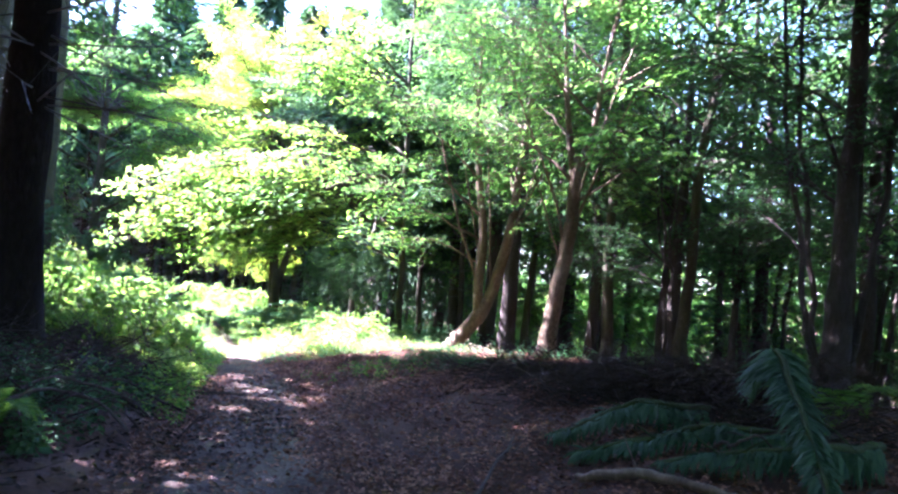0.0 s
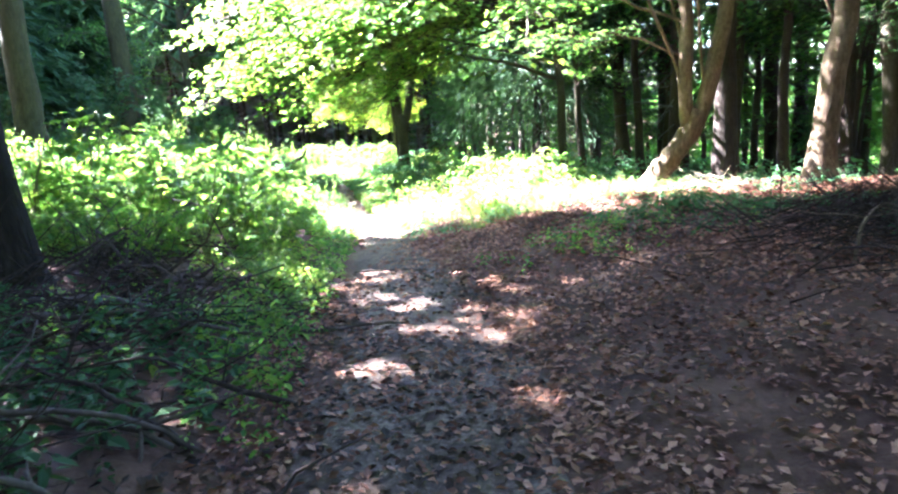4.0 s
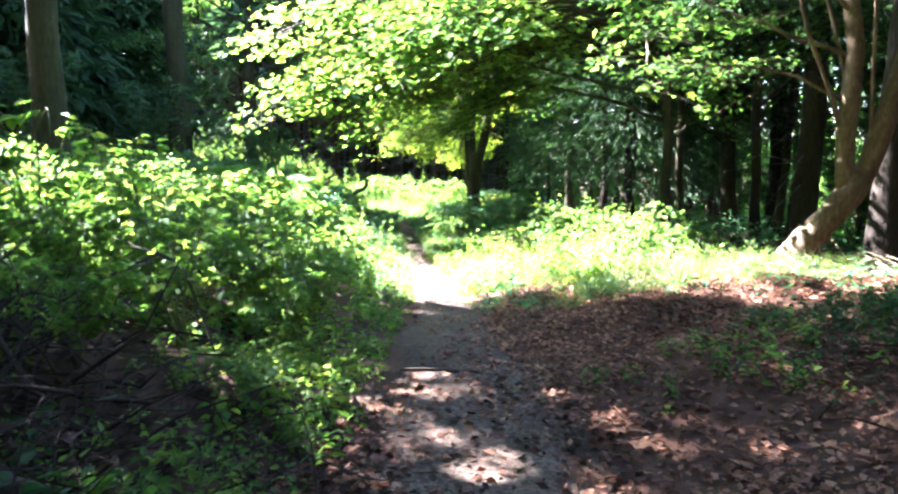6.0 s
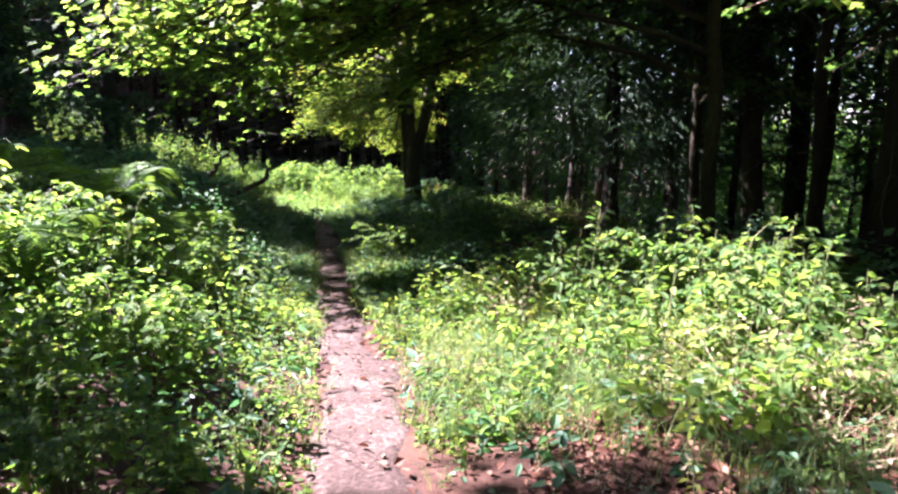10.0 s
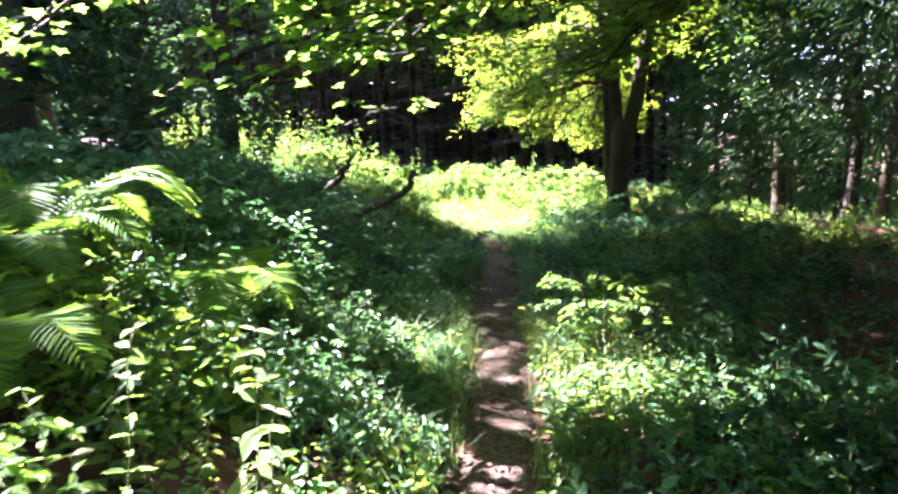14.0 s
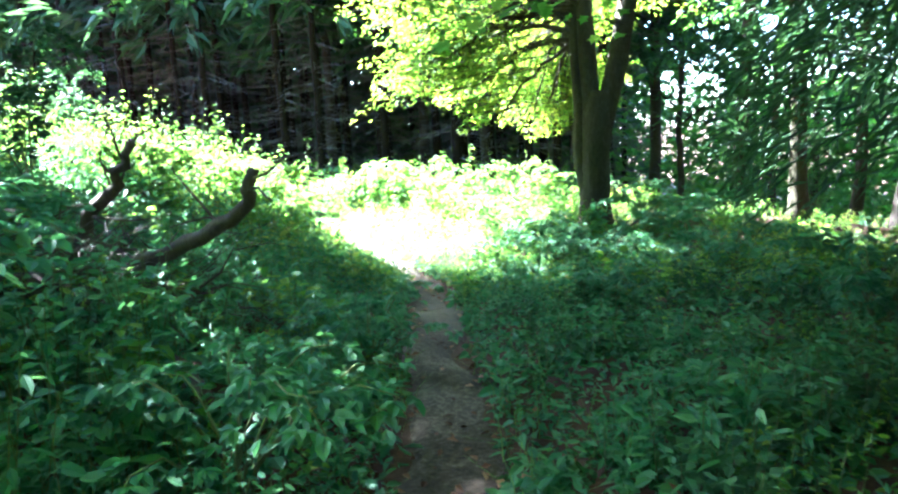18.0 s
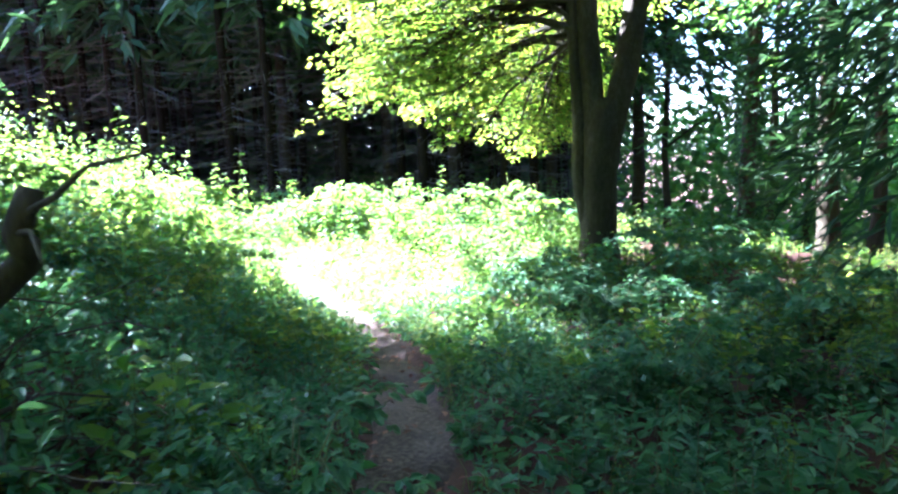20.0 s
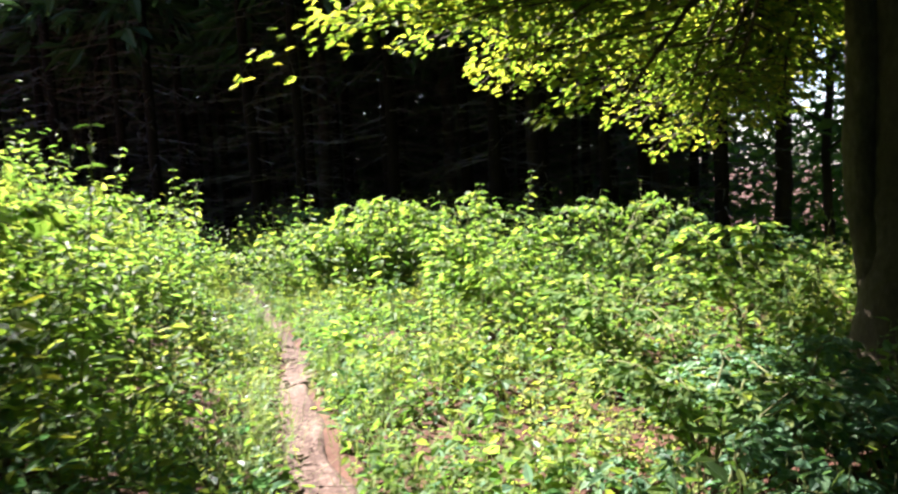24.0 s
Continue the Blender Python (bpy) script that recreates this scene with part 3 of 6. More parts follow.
# a few visible bank spruces, the rest added mostly out of view as sun blockers
for x, y, r, n, lo in ((-17.5, 28.5, 0.34, 1400, 7.5), (-9.1, 11.1, 0.20, 800, 7.6), (-12.3, 9.5, 0.24, 1500, 4.4), (-15.5, 12.0, 0.27, 1400, 3.5), (-9.0, 3.5, 0.28, 3600, 3.6), (-11.7, 14.6, 0.22, 2800, 9.2), (-22.3, 29.6, 0.24, 1000, 7.0), (-13.0, 0.5, 0.28, 1300, 3.5), (-17.0, 6.0, 0.28, 1300, 3.0), (-6.5, -3.0, 0.3, 2600, 4.2), (-8.8, 6.4, 0.24, 3600, 4.0), (-8.0, -0.6, 0.25, 2600, 3.8)):
    spruce("spruce_tree", x, y, "mature spruce with a bare lower trunk, in the bank's partly added shade row", r, 22, min(2.6, lo - 0.8), lo, 3.5 if n > 2500 and lo < 5 else 3.3, n, "spruces on the bank", dead=40, bark=M_MOSSBARK if x > -10 else None)
for x, y in ((-13.0, 44.8), (-10.4, 47.0), (-16.2, 47.4), (-7.6, 46.0), (-19.4, 46.0)):
    spruce("spruce_tree", x, y, "tall dark spruce at the plantation's edge", 0.2, 21, 2.0, 5.5, 3.2, 900, "spruces of the plantation edge", dead=30, card=0.75)
# low spruces added to shade the bank but leave the clearing in sun
for x, y, hh in ((-18.2, 18.6, 7.6), (-22.0, 20.6, 11.0), (-19.2, 24.2, 7.8), (-20.6, 25.6, 8.0), (-17.2, 21.6, 6.6), (-16.4, 20.5, 7.4), (-17.2, 24.3, 7.7)):
    spruce("shading_spruce", x, y, "bushy young spruce added up the bank for shade", 0.13, hh, 0.4, 1.2, 2.9, 1300, "young spruces", dead=10)

def over(n, x0, x1, y0, y1, z0, z1, at=7.0, stem=0, r=0.05, bare=None):
    """Limbs that reach out to n places of a box, leafless for their first share."""
    return [(stem, at, 90, 6, 0, r, tuple(rng.uniform((x0, y0, z0), (x1, y1, z1))), *([bare] if bare else [])) for q in range(n)]


# the forked beech by the second clearing
G_LIMBS = [(0, 3.0, 62, 2.7, -0.5, 0.06), (0, 3.4, 80, 3.2, 0.1, 0.07), (0, 3.9, 45, 3.4, 0.5, 0.06), (1, 3.6, 100, 3.0, 0.3, 0.06), (0, 4.6, 70, 3.7, 1.2, 0.07), (1, 4.4, 20, 3.6, 0.8, 0.06), (1, 4.9, 120, 3.6, 1.4, 0.06), (0, 5.4, 55, 4.0, 1.8, 0.06), (0, 3.4, 10, 3.4, 0.2, 0.05), (0, 4.2, -15, 3.8, 0.6, 0.05), (2, 3.8, 5, 3.6, 0.5, 0.05), (2, 4.4, -30, 3.6, 0.8, 0.05), (2, 4.2, -40, 4.2, 0.6, 0.05), (1, 5.6, 90, 4.2, 2.2, 0.06), (0, 3.2, 30, 3.4, -0.4, 0.05), (1, 3.6, 135, 2.4, 0.2, 0.04), (1, 4.4, 155, 2.6, 0.5, 0.04)]
broadleaf("beech_tree", -8.1, 33.1, "forked beech with smooth olive-grey bark and yellow-green leaves", M_BARK, M_GOLD,
          [[(0, 0, -0.3, 0.27), (0, 0, 0.5, 0.235), (0.02, 0, 1.2, 0.23), (0.05, 0, 2.0, 0.25), (0.10, 0, 2.35, 0.18)],
           [(-0.03, 0, 1.7, 0.16), (-0.06, 0, 2.4, 0.16), (-0.14, -0.05, 3.2, 0.145), (-0.10, -0.1, 6, 0.10), (-0.6, -0.2, 14.5, 0.04)],
           [(0.10, 0.02, 1.6, 0.15), (0.30, 0.05, 2.5, 0.165), (0.52, 0.08, 3.4, 0.15), (0.85, 0.15, 6, 0.11), (1.6, 0.3, 15, 0.04)],
           [(-0.12, -0.03, 0.6, 0.10), (-0.24, -0.05, 1.3, 0.095), (-0.22, -0.06, 2.2, 0.085), (-0.34, -0.1, 4, 0.065), (-0.8, 0, 8, 0.03)]],
          [(1, a, b, c, d, e) if s < 2 else (2, a, b, c, d, e) for s, a, b, c, d, e in G_LIMBS] + canopy_limbs(2, 5, 14, 13, 3.8, 1.4) + canopy_limbs(1, 6, 13.5, 11, 3.8, 1.4)
          # left-front limbs above the view, added to shade the near ground
          + [(1, 4.4, 118, 4.6, 0.8, 0.05), (1, 4.9, 140, 4.6, 0.8, 0.05), (1, 5.4, 128, 5.2, 1.0, 0.05), (1, 5.9, 150, 4.8, 1.2, 0.05), (1, 6.4, 112, 5.4, 1.2, 0.05), (1, 6.9, 135, 5.4, 1.4, 0.05), (1, 5.2, 104, 5.2, 0.8, 0.05), (1, 6.2, 160, 4.6, 1.0, 0.05), (1, 7.2, 122, 5.6, 1.2, 0.05), (1, 7.6, 146, 5.4, 1.2, 0.05), (1, 8.2, 108, 5.4, 1.2, 0.05), (1, 8.6, 130, 5.4, 1.2, 0.05), (3, 4.6, 150, 4.2, 0.8, 0.04), (3, 5.6, 125, 4.6, 0.8, 0.04)]
          + [(1, 3.2, 90, 4, 0, 0.04, p) for p in ((-9.8, 33.5, 0.55), (-10.2, 33.3, 1.1), (-10.6, 33.2, 1.7), (-10.3, 32.4, 1.7), (-9.9, 32.8, 1.2), (-10.7, 32.5, 2.5))]
          # low leafy tips, and an unseen high tier added for shade
          + over(14, -10.8, -10.0, 32.2, 34.4, 0.8, 2.2, 3.6, 1, 0.03, 0.78) + over(16, -10.1, -8.5, 34.4, 36.8, 0.5, 1.7, 3.4, 1, 0.03, 0.6) + over(24, -12.0, -7.5, 30.0, 36.0, 8.0, 13.0, 7.0, 1),
          (8.0, 1.1, 0.85, 0.22, 0.3), leaf=0.076, per=48)

# the maple whose branches hang over the path
broadleaf("maple_tree", -1.4, 22.6, "maple with low boughs of broad green leaves over the path", M_BARK, M_MAPLE,
          [(0, 0, -0.4, -0.3, 12.5, 0.12, 0.04, 0.04)],
          [(0, 2.6, 75, 4.6, 0.3, 0.05), (0, 3.0, 100, 5.2, 0.2, 0.05), (0, 3.4, 60, 5.4, 0.6, 0.06), (0, 3.8, 120, 4.8, 0.3, 0.05), (0, 4.2, 85, 6.0, 0.9, 0.06), (0, 4.6, 140, 5.2, 0.4, 0.05), (0, 5.4, 105, 5.2, 1.2, 0.05), (0, 6.0, 40, 4.6, 1.6, 0.05), (0, 4.4, 30, 4.4, 0.6, 0.05),
           # limbs aimed at places, most of them added out of view to shade the path
           (0, 3.8, 90, 6, 0, 0.05, (-9.6, 20.6, 1.7)), (0, 4.2, 90, 6, 0, 0.05, (-9.9, 20.6, 3.3)), (0, 4.5, 90, 6, 0, 0.05, (-8.9, 19.7, 3.4)), (0, 7.0, 90, 6, 0, 0.05, (-4.8, 19.6, 6.6)), (0, 7.6, 90, 6, 0, 0.05, (-3.8, 20.6, 7.4)),  (0, 4.3, 90, 6, 0, 0.05, (-8.8, 21.0, 3.2)), (0, 7.4, 90, 6, 0, 0.05, (-5.2, 20.2, 7.2)), (0, 7.8, 90, 6, 0, 0.05, (-4.4, 19.2, 7.6)), (0, 7.2, 90, 6, 0, 0.05, (-3.2, 20.0, 7.0)), (0, 8.0, 90, 6, 0, 0.05, (-5.8, 21.2, 7.8)), (0, 5.0, 90, 6, 0, 0.06, (-9.6, 23.6, 3.2)), (0, 4.0, 90, 6, 0, 0.05, (-2.0, 17.2, 2.2))]
          + over(10, -7.4, -4.4, 19.2, 20.3, 2.4, 3.3, 4.6, 0, 0.045, 0.6) + over(7, -9.8, -8.2, 23.6, 24.6, 3.2, 4.8, 5.0, 0, 0.045, 0.6)
          + [(0, 4.2, 90, 6, 0, 0.05, p) for p in ((-9.5, 21.4, 2.3), (-9.1, 21.0, 2.2), (-8.5, 21.7, 2.5), (-8.1, 22.0, 2.7), (-7.5, 22.4, 2.9), (-7.9, 23.4, 3.0), (-7.2, 24.4, 3.0), (-6.8, 21.2, 3.1), (-6.9, 22.3, 1.7), (-7.0, 21.6, 1.75), (-6.6, 21.0, 2.0), (-8.2, 24.6, 2.2), (-8.2, 20.6, 1.9), (-8.0, 21.2, 1.7), (-8.6, 20.9, 2.1), (-7.4, 21.8, 1.5))] + over(6, -7.6, -6.0, 25.4, 26.8, 1.3, 2.0, 4.0, 0, 0.045, 0.6) + canopy_limbs(0, 7.5, 12.0, 7, 2.6, 1.2),
          (6, 1.2, 0.9, 0.25, 0.25), lobes=True, leaf=0.12, per=15)

# the crooked pale trees at the edge of the first clearing
broadleaf("crooked_tree", 0.72, 18.5, "crooked twin-stemmed tree with pale sunlit brown bark", M_PALE, M_BEECH,
          [[(-0.62, 0, -0.3, 0.238), (-0.40, 0, 0.3, 0.198), (-0.05, 0, 0.75, 0.185), (0.22, 0, 1.15, 0.202), (0.30, 0, 1.45, 0.141)],
           [(0.15, 0, 1.0, 0.123), (0.05, 0, 1.7, 0.136), (0.06, 0, 2.2, 0.132), (0.18, 0, 2.9, 0.119), (0.0, 0.05, 3.9, 0.106), (-0.3, 0.1, 6, 0.0704), (-0.3, 0.1, 9.0, 0.0264)],
           [(0.22, 0, 1.0, 0.132), (0.47, 0, 1.7, 0.154), (0.64, 0, 2.5, 0.15), (0.80, 0.02, 3.1, 0.132), (0.95, 0.1, 5, 0.088), (1.3, 0.1, 9.2, 0.0352)]],
          [(1, 1.8, 110, 1.7, 4.6, 0.04), (2, 2.0, -70, 1.5, 4.8, 0.04), (1, 2.4, 60, 1.2, 4.4, 0.03), (2, 2.6, -110, 1.8, 4.2, 0.035), (2, 1.6, 150, 1.0, 4.6, 0.03), (1, 3.0, 80, 3.2, 1.6, 0.035), (1, 3.6, 120, 3.0, 1.0, 0.035), (2, 3.4, -60, 3.0, 1.8, 0.035), (1, 2.4, 95, 2.2, 0.5, 0.03)] + canopy_limbs(1, 4, 8.2, 8, 3.0, 1.3, 0.035) + canopy_limbs(2, 4, 8.6, 8, 3.0, 1.3, 0.035),
          (8, 1.2, 0.85, 0.2, 0.3), leaf=0.08, per=40)
broadleaf("oak_tree", 1.75, 19.7, "straight dark-barked tree behind the crooked one", M_SPRUCE, M_DARKLEAF,
          [(0, 0, 0.1, 0.2, 11, 0.27, 0.08, 0.015)], canopy_limbs(0, 4.2, 10.5, 11, 3.4, 1.2, 0.045), (8, 1.3, 0.9, 0.2, 0.3), leaf=0.09, per=36)
broadleaf("crooked_tree", 2.4, 16.0, "leaning tree with peeling pale bark and a forked top", M_PALE, M_BEECH,
          [[(-0.08, 0, -0.3, 0.211), (-0.02, 0, 0.7, 0.179), (0.08, 0, 1.6, 0.176), (0.26, 0, 2.6, 0.156), (0.33, 0, 4.2, 0.133), (0.34, 0, 4.7, 0.0936)],
           [(0.30, 0, 4.0, 0.0858), (0.05, 0, 5.4, 0.0741), (-0.1, 0.1, 7, 0.039), (-0.3, 0.2, 9.5, 0.0234)],
           [(0.34, 0, 4.1, 0.0936), (0.66, 0, 5.4, 0.078), (0.85, 0.1, 7, 0.039), (1.2, 0.1, 9.2, 0.0234)]],
          [(0, 2.4, 95, 1.7, 4.4, 0.045), (0, 2.9, -85, 1.6, 4.2, 0.045), (0, 3.3, -130, 1.3, 4.0, 0.035), (0, 2.0, 70, 1.4, 3.6, 0.03), (0, 3.6, -70, 2.6, 1.6, 0.04), (0, 4.0, 60, 2.6, 1.2, 0.04)] + canopy_limbs(1, 5, 9.2, 8, 3.0, 1.3, 0.035) + canopy_limbs(2, 5, 9.0, 8, 3.0, 1.3, 0.035),
          (8, 1.2, 0.85, 0.2, 0.3), leaf=0.08, per=40)
HZ = broadleaf("hazel_tree", 6.4, 11.6, "many-stemmed dark tree with rising boughs", M_SPRUCE, M_DARKLEAF,
          [(0, 0, 0.15, 0, 10, 0.25, 0.08, 0.02), (-0.12, 0, -1.0, 0.4, 7, 0.06, 0.03, 0.04), (0.15, 0, 1.3, 0.2, 8, 0.08, 0.03, 0.04), (-0.05, 0.1, -0.5, 0.8, 8, 0.06, 0.03, 0.04), (0.1, 0.1, 0.7, 0.8, 8, 0.07, 0.03, 0.04)],
          canopy_limbs(0, 3.0, 9.6, 12, 3.2, 1.6, 0.04) + canopy_limbs(1, 2.4, 6.6, 6, 2.2, 0.8, 0.025) + canopy_limbs(2, 3.0, 7.6, 6, 2.2, 0.8, 0.025) + canopy_limbs(3, 2.6, 7.6, 6, 2.2, 0.6, 0.025),
          (7, 1.2, 0.85, 0.2, 0.25), leaf=0.08, per=36)

for x, y, k in ((5.4, 16.6, 0.8), (8.6, 14.6, 0.9), (4.3, 20.6, 0.85), (8.4, 18.6, 1.0), (10.6, 11.4, 1.0)):
    ob = copy_thing(HZ, pose(x, y, h1(x, y) - 0.05, 0, 0, rng.uniform(0, 360)))
    ob.scale = (k, k, k)

broadleaf("sycamore_tree", -13.9, 27.0, "broad leafy sycamore on the bank with sunlit boughs and high limbs added for shade", M_BARK, M_BEECH,
          [(0, 0, 0.3, 0.1, 15, 0.2, 0.06, 0.03)],
          [(0, 2.0, -60, 4.5, 0.2, 0.05), (0, 2.6, -100, 4.8, 0.4, 0.05), (0, 3.2, -70, 4.4, 0.6, 0.05), (0, 3.0, 170, 4.2, 0.8, 0.05), (0, 3.8, -80, 5.0, 1.0, 0.05), (0, 4.4, -120, 5.0, 1.2, 0.05), (0, 5.0, -50, 4.6, 1.2, 0.05), (0, 4.0, 120, 4.2, 1.2, 0.05), (0, 5.4, -90, 4.8, 1.6, 0.05), (0, 2.4, 150, 3.8, 0.2, 0.04)] + canopy_limbs(0, 4.2, 14.5, 18, 4.0, 1.2)
          # unseen limbs added along the sun's rays to shade the ground before the clearing
          + [(0, 6.6, 90, 6, 0, 0.05, (tx, ty, tz)) for tx, ty, tz in ((-19.6, 31.2, 7.4), (-18.8, 32.4, 7.2), (-18.2, 30.4, 7.6), (-17.8, 31.8, 7.8), (-17.0, 33.0, 7.4), (-17.0, 30.8, 8.0), (-16.2, 32.2, 7.6), (-15.6, 31.0, 7.4), (-15.2, 33.0, 7.8), (-14.4, 32.0, 7.2), (-14.2, 30.6, 8.2), (-13.2, 32.6, 7.8), (-13.0, 31.2, 7.4), (-19.0, 29.8, 8.0), (-16.4, 29.8, 7.4), (-18.2, 33.2, 8.2), (-20.2, 32.2, 7.2), (-20.8, 31.3, 7.6), (-20.3, 32.8, 7.8))],
          (12, 1.4, 1.0, 0.25, 0.2), leaf=0.10, per=34, simple=True)
# limbs above the view, aimed at places where sun and sky are to be blocked
OVER = [(0, 7.2, 90, 6, 0, 0.05, (tx, ty, tz)) for tx, ty, tz in ((-2.6, 4.6, 8.2), (-3.2, 7.4, 9.0), (-1.0, 7.0, 8.4), (0.2, 4.4, 8.0), (-3.6, 2.4, 8.6), (1.2, 8.0, 8.8), (-1.6, 2.8, 9.2), (1.8, 5.8, 8.2), (-0.8, 9.4, 9.2), (-4.2, 5.4, 8.6), (-5.2, 4.0, 8.0), (-4.6, 6.8, 8.4), (-2.4, 6.0, 9.6), (-5.6, 6.2, 9.2), (-3.4, 4.4, 9.4))]
OVER_2 = [(0, 7.0, 90, 6, 0, 0.05, (tx, ty, tz)) for tx, ty, tz in ((-0.6, 12.0, 8.6), (0.6, 10.6, 8.2), (1.6, 12.8, 9.0), (-1.8, 10.6, 8.8), (2.4, 9.6, 8.2), (0.2, 13.8, 8.8), (-2.0, 13.0, 9.2), (2.8, 14.2, 8.4), (-0.4, 9.2, 9.4), (-2.6, 11.8, 9.6))]
OVER_3 = [(0, 7.4, 90, 6, 0, 0.05, (tx, ty, tz)) for tx, ty, tz in ((-6.6, 29.4, 8.4), (-4.6, 30.2, 8.2), (-8.4, 29.4, 8.8), (-6.0, 31.0, 9.0), (-5.2, 27.8, 9.4), (-6.6, 28.4, 9.8), (-4.2, 29.0, 9.0))]
# beeches added, mostly out of view, only to shade the path
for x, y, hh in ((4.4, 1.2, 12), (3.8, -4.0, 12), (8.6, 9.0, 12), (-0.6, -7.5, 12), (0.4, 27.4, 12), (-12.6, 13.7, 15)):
    broadleaf("shading_beech", x, y, "tall beech added so that its high crown shades the path", M_BARK, M_DARKLEAF, [(0, 0, -0.3, 0.4, hh, 0.24, 0.07, 0.03)],
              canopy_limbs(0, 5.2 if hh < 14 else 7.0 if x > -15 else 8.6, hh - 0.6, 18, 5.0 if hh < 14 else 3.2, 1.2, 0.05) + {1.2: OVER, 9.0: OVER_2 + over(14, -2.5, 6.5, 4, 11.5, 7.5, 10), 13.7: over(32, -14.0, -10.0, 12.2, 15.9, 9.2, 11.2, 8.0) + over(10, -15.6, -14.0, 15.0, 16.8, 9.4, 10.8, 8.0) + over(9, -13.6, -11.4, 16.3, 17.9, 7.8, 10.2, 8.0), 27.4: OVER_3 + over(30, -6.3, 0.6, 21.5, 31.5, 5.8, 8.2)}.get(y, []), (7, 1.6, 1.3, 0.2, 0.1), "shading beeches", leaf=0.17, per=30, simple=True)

# pole-stage hardwoods of the wood beyond the clearing
def pole_tree(x, y, r, hh, lo, label, bark, leaf_mat, count, seed_leaf=0.165, n=15, length=2.5):
    return broadleaf("pole_tree", x, y, label, bark, leaf_mat, [(0, 0, rng.uniform(-0.3, 0.3), rng.uniform(-0.3, 0.3), hh, r, r * 0.35, 0.03)],
                     canopy_limbs(0, lo, hh - 0.4, n, length, 0.9, 0.03), (count, 1.5, 1.2, 0.25, 0.1), "slender trees of the wood", leaf=seed_leaf, per=21, simple=True)


protos = [pole_tree(1.6, 27.5, 0.13, 11, 3.1, "slender dark-stemmed hardwood with leafy boughs", M_BARK, M_BEECH, 7),
          pole_tree(-2.4, 30.4, 0.12, 12, 3.4, "slender dark-stemmed hardwood with leafy boughs", M_SPRUCE, M_DARKLEAF, 7),
          pole_tree(4.8, 22.5, 0.15, 12, 2.9, "slender dark-stemmed hardwood with leafy boughs", M_BARK, M_BEECH, 6),
          pole_tree(7.2, 17.5, 0.11, 10, 2.7, "slender dark-stemmed hardwood with leafy boughs", M_SPRUCE, M_DARKLEAF, 7)]
POLES = [(-4.4, 43), (-0.6, 42.0), (1.2, 40.5), (-6.6, 45), (-2.6, 47), (-3.1, 39.2), (-2.4, 37.2), (2.2, 31.0), (0.6, 36.5), (3.4, 35.2), (5.2, 29.6), (3.6, 25.4), (6.6, 25.6), (8.2, 21.3), (10.2, 16.6), (9.0, 13.2), (5.2, 15.4), (6.0, 19.4), (4.2, 18.2), (3.4, 21.2), (8.6, 28.4), (7.4, 33.4), (11.5, 24.5), (12.5, 20), (13, 14.5), (10.5, 9.5), (12.5, 6.5), (8.6, 6.8), (15, 11), (4.8, 39.5), (9.5, 37), (13, 31), (15.5, 26), (16, 18), (-0.4, 33.6), (0.6, 24.2), (2.6, 23.0), (-3.4, 34.6), (-4.8, 35.6), (11, 2.5), (7.5, 0.5), (14.5, -2), (3, 46), (8, 43), (18, 33), (20, 22), (19, 10), (0.2, 29.3), (-1.0, 26.6), (6.0, 36.6)]
for q, (x, y) in enumerate(POLES):
    src = protos[q % 4]
    k = rng.uniform(0.85, 1.2)
    ob = copy_thing(src, pose(x, y, h1(x, y) - 0.05, 0, 0, rng.uniform(0, 360)))
    ob.scale = (k, k, k)

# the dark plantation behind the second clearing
SPR = [spruce("plantation_spruce", -20.5, 44.5, "close-grown plantation spruce with bare dead lower branches", 0.16, 17, 0.6, 6.4, 2.3, 120, "plantation spruces", dead=80, card=0.9, bark=M_BLACKBARK),
       spruce("plantation_spruce", -14.0, 45.5, "close-grown plantation spruce with bare dead lower branches", 0.13, 16, 0.5, 6.0, 2.2, 120, "plantation spruces", dead=80, card=0.9, bark=M_BLACKBARK),
       spruce("plantation_spruce", -10.5, 44.0, "close-grown plantation spruce with bare dead lower branches", 0.15, 17, 0.6, 6.6, 2.3, 120, "plantation spruces", dead=80, card=0.9, bark=M_BLACKBARK)]
for iy in range(7):
    for ix in range(20):
        x, y = -45 + ix * 2.1 + (iy % 2) * 1.05 + rng.uniform(-0.5, 0.5), 42.6 + iy * 2.3 + rng.uniform(-0.5, 0.5)
        if x > -8.5:
            continue
        if x < -23:
            y += (-23 - x) * 0.32
        if min(abs(x + 20.5) + abs(y - 44.5), abs(x + 14) + abs(y - 45.5), abs(x + 10.5) + abs(y - 44)) < 1.2 or abs(x - path_x(y)) < 0.0:
            continue
        copy_thing(SPR[(ix + iy) % 3], pose(x, y, h1(x, y) - 0.05, 0, 0, rng.uniform(0, 360)))

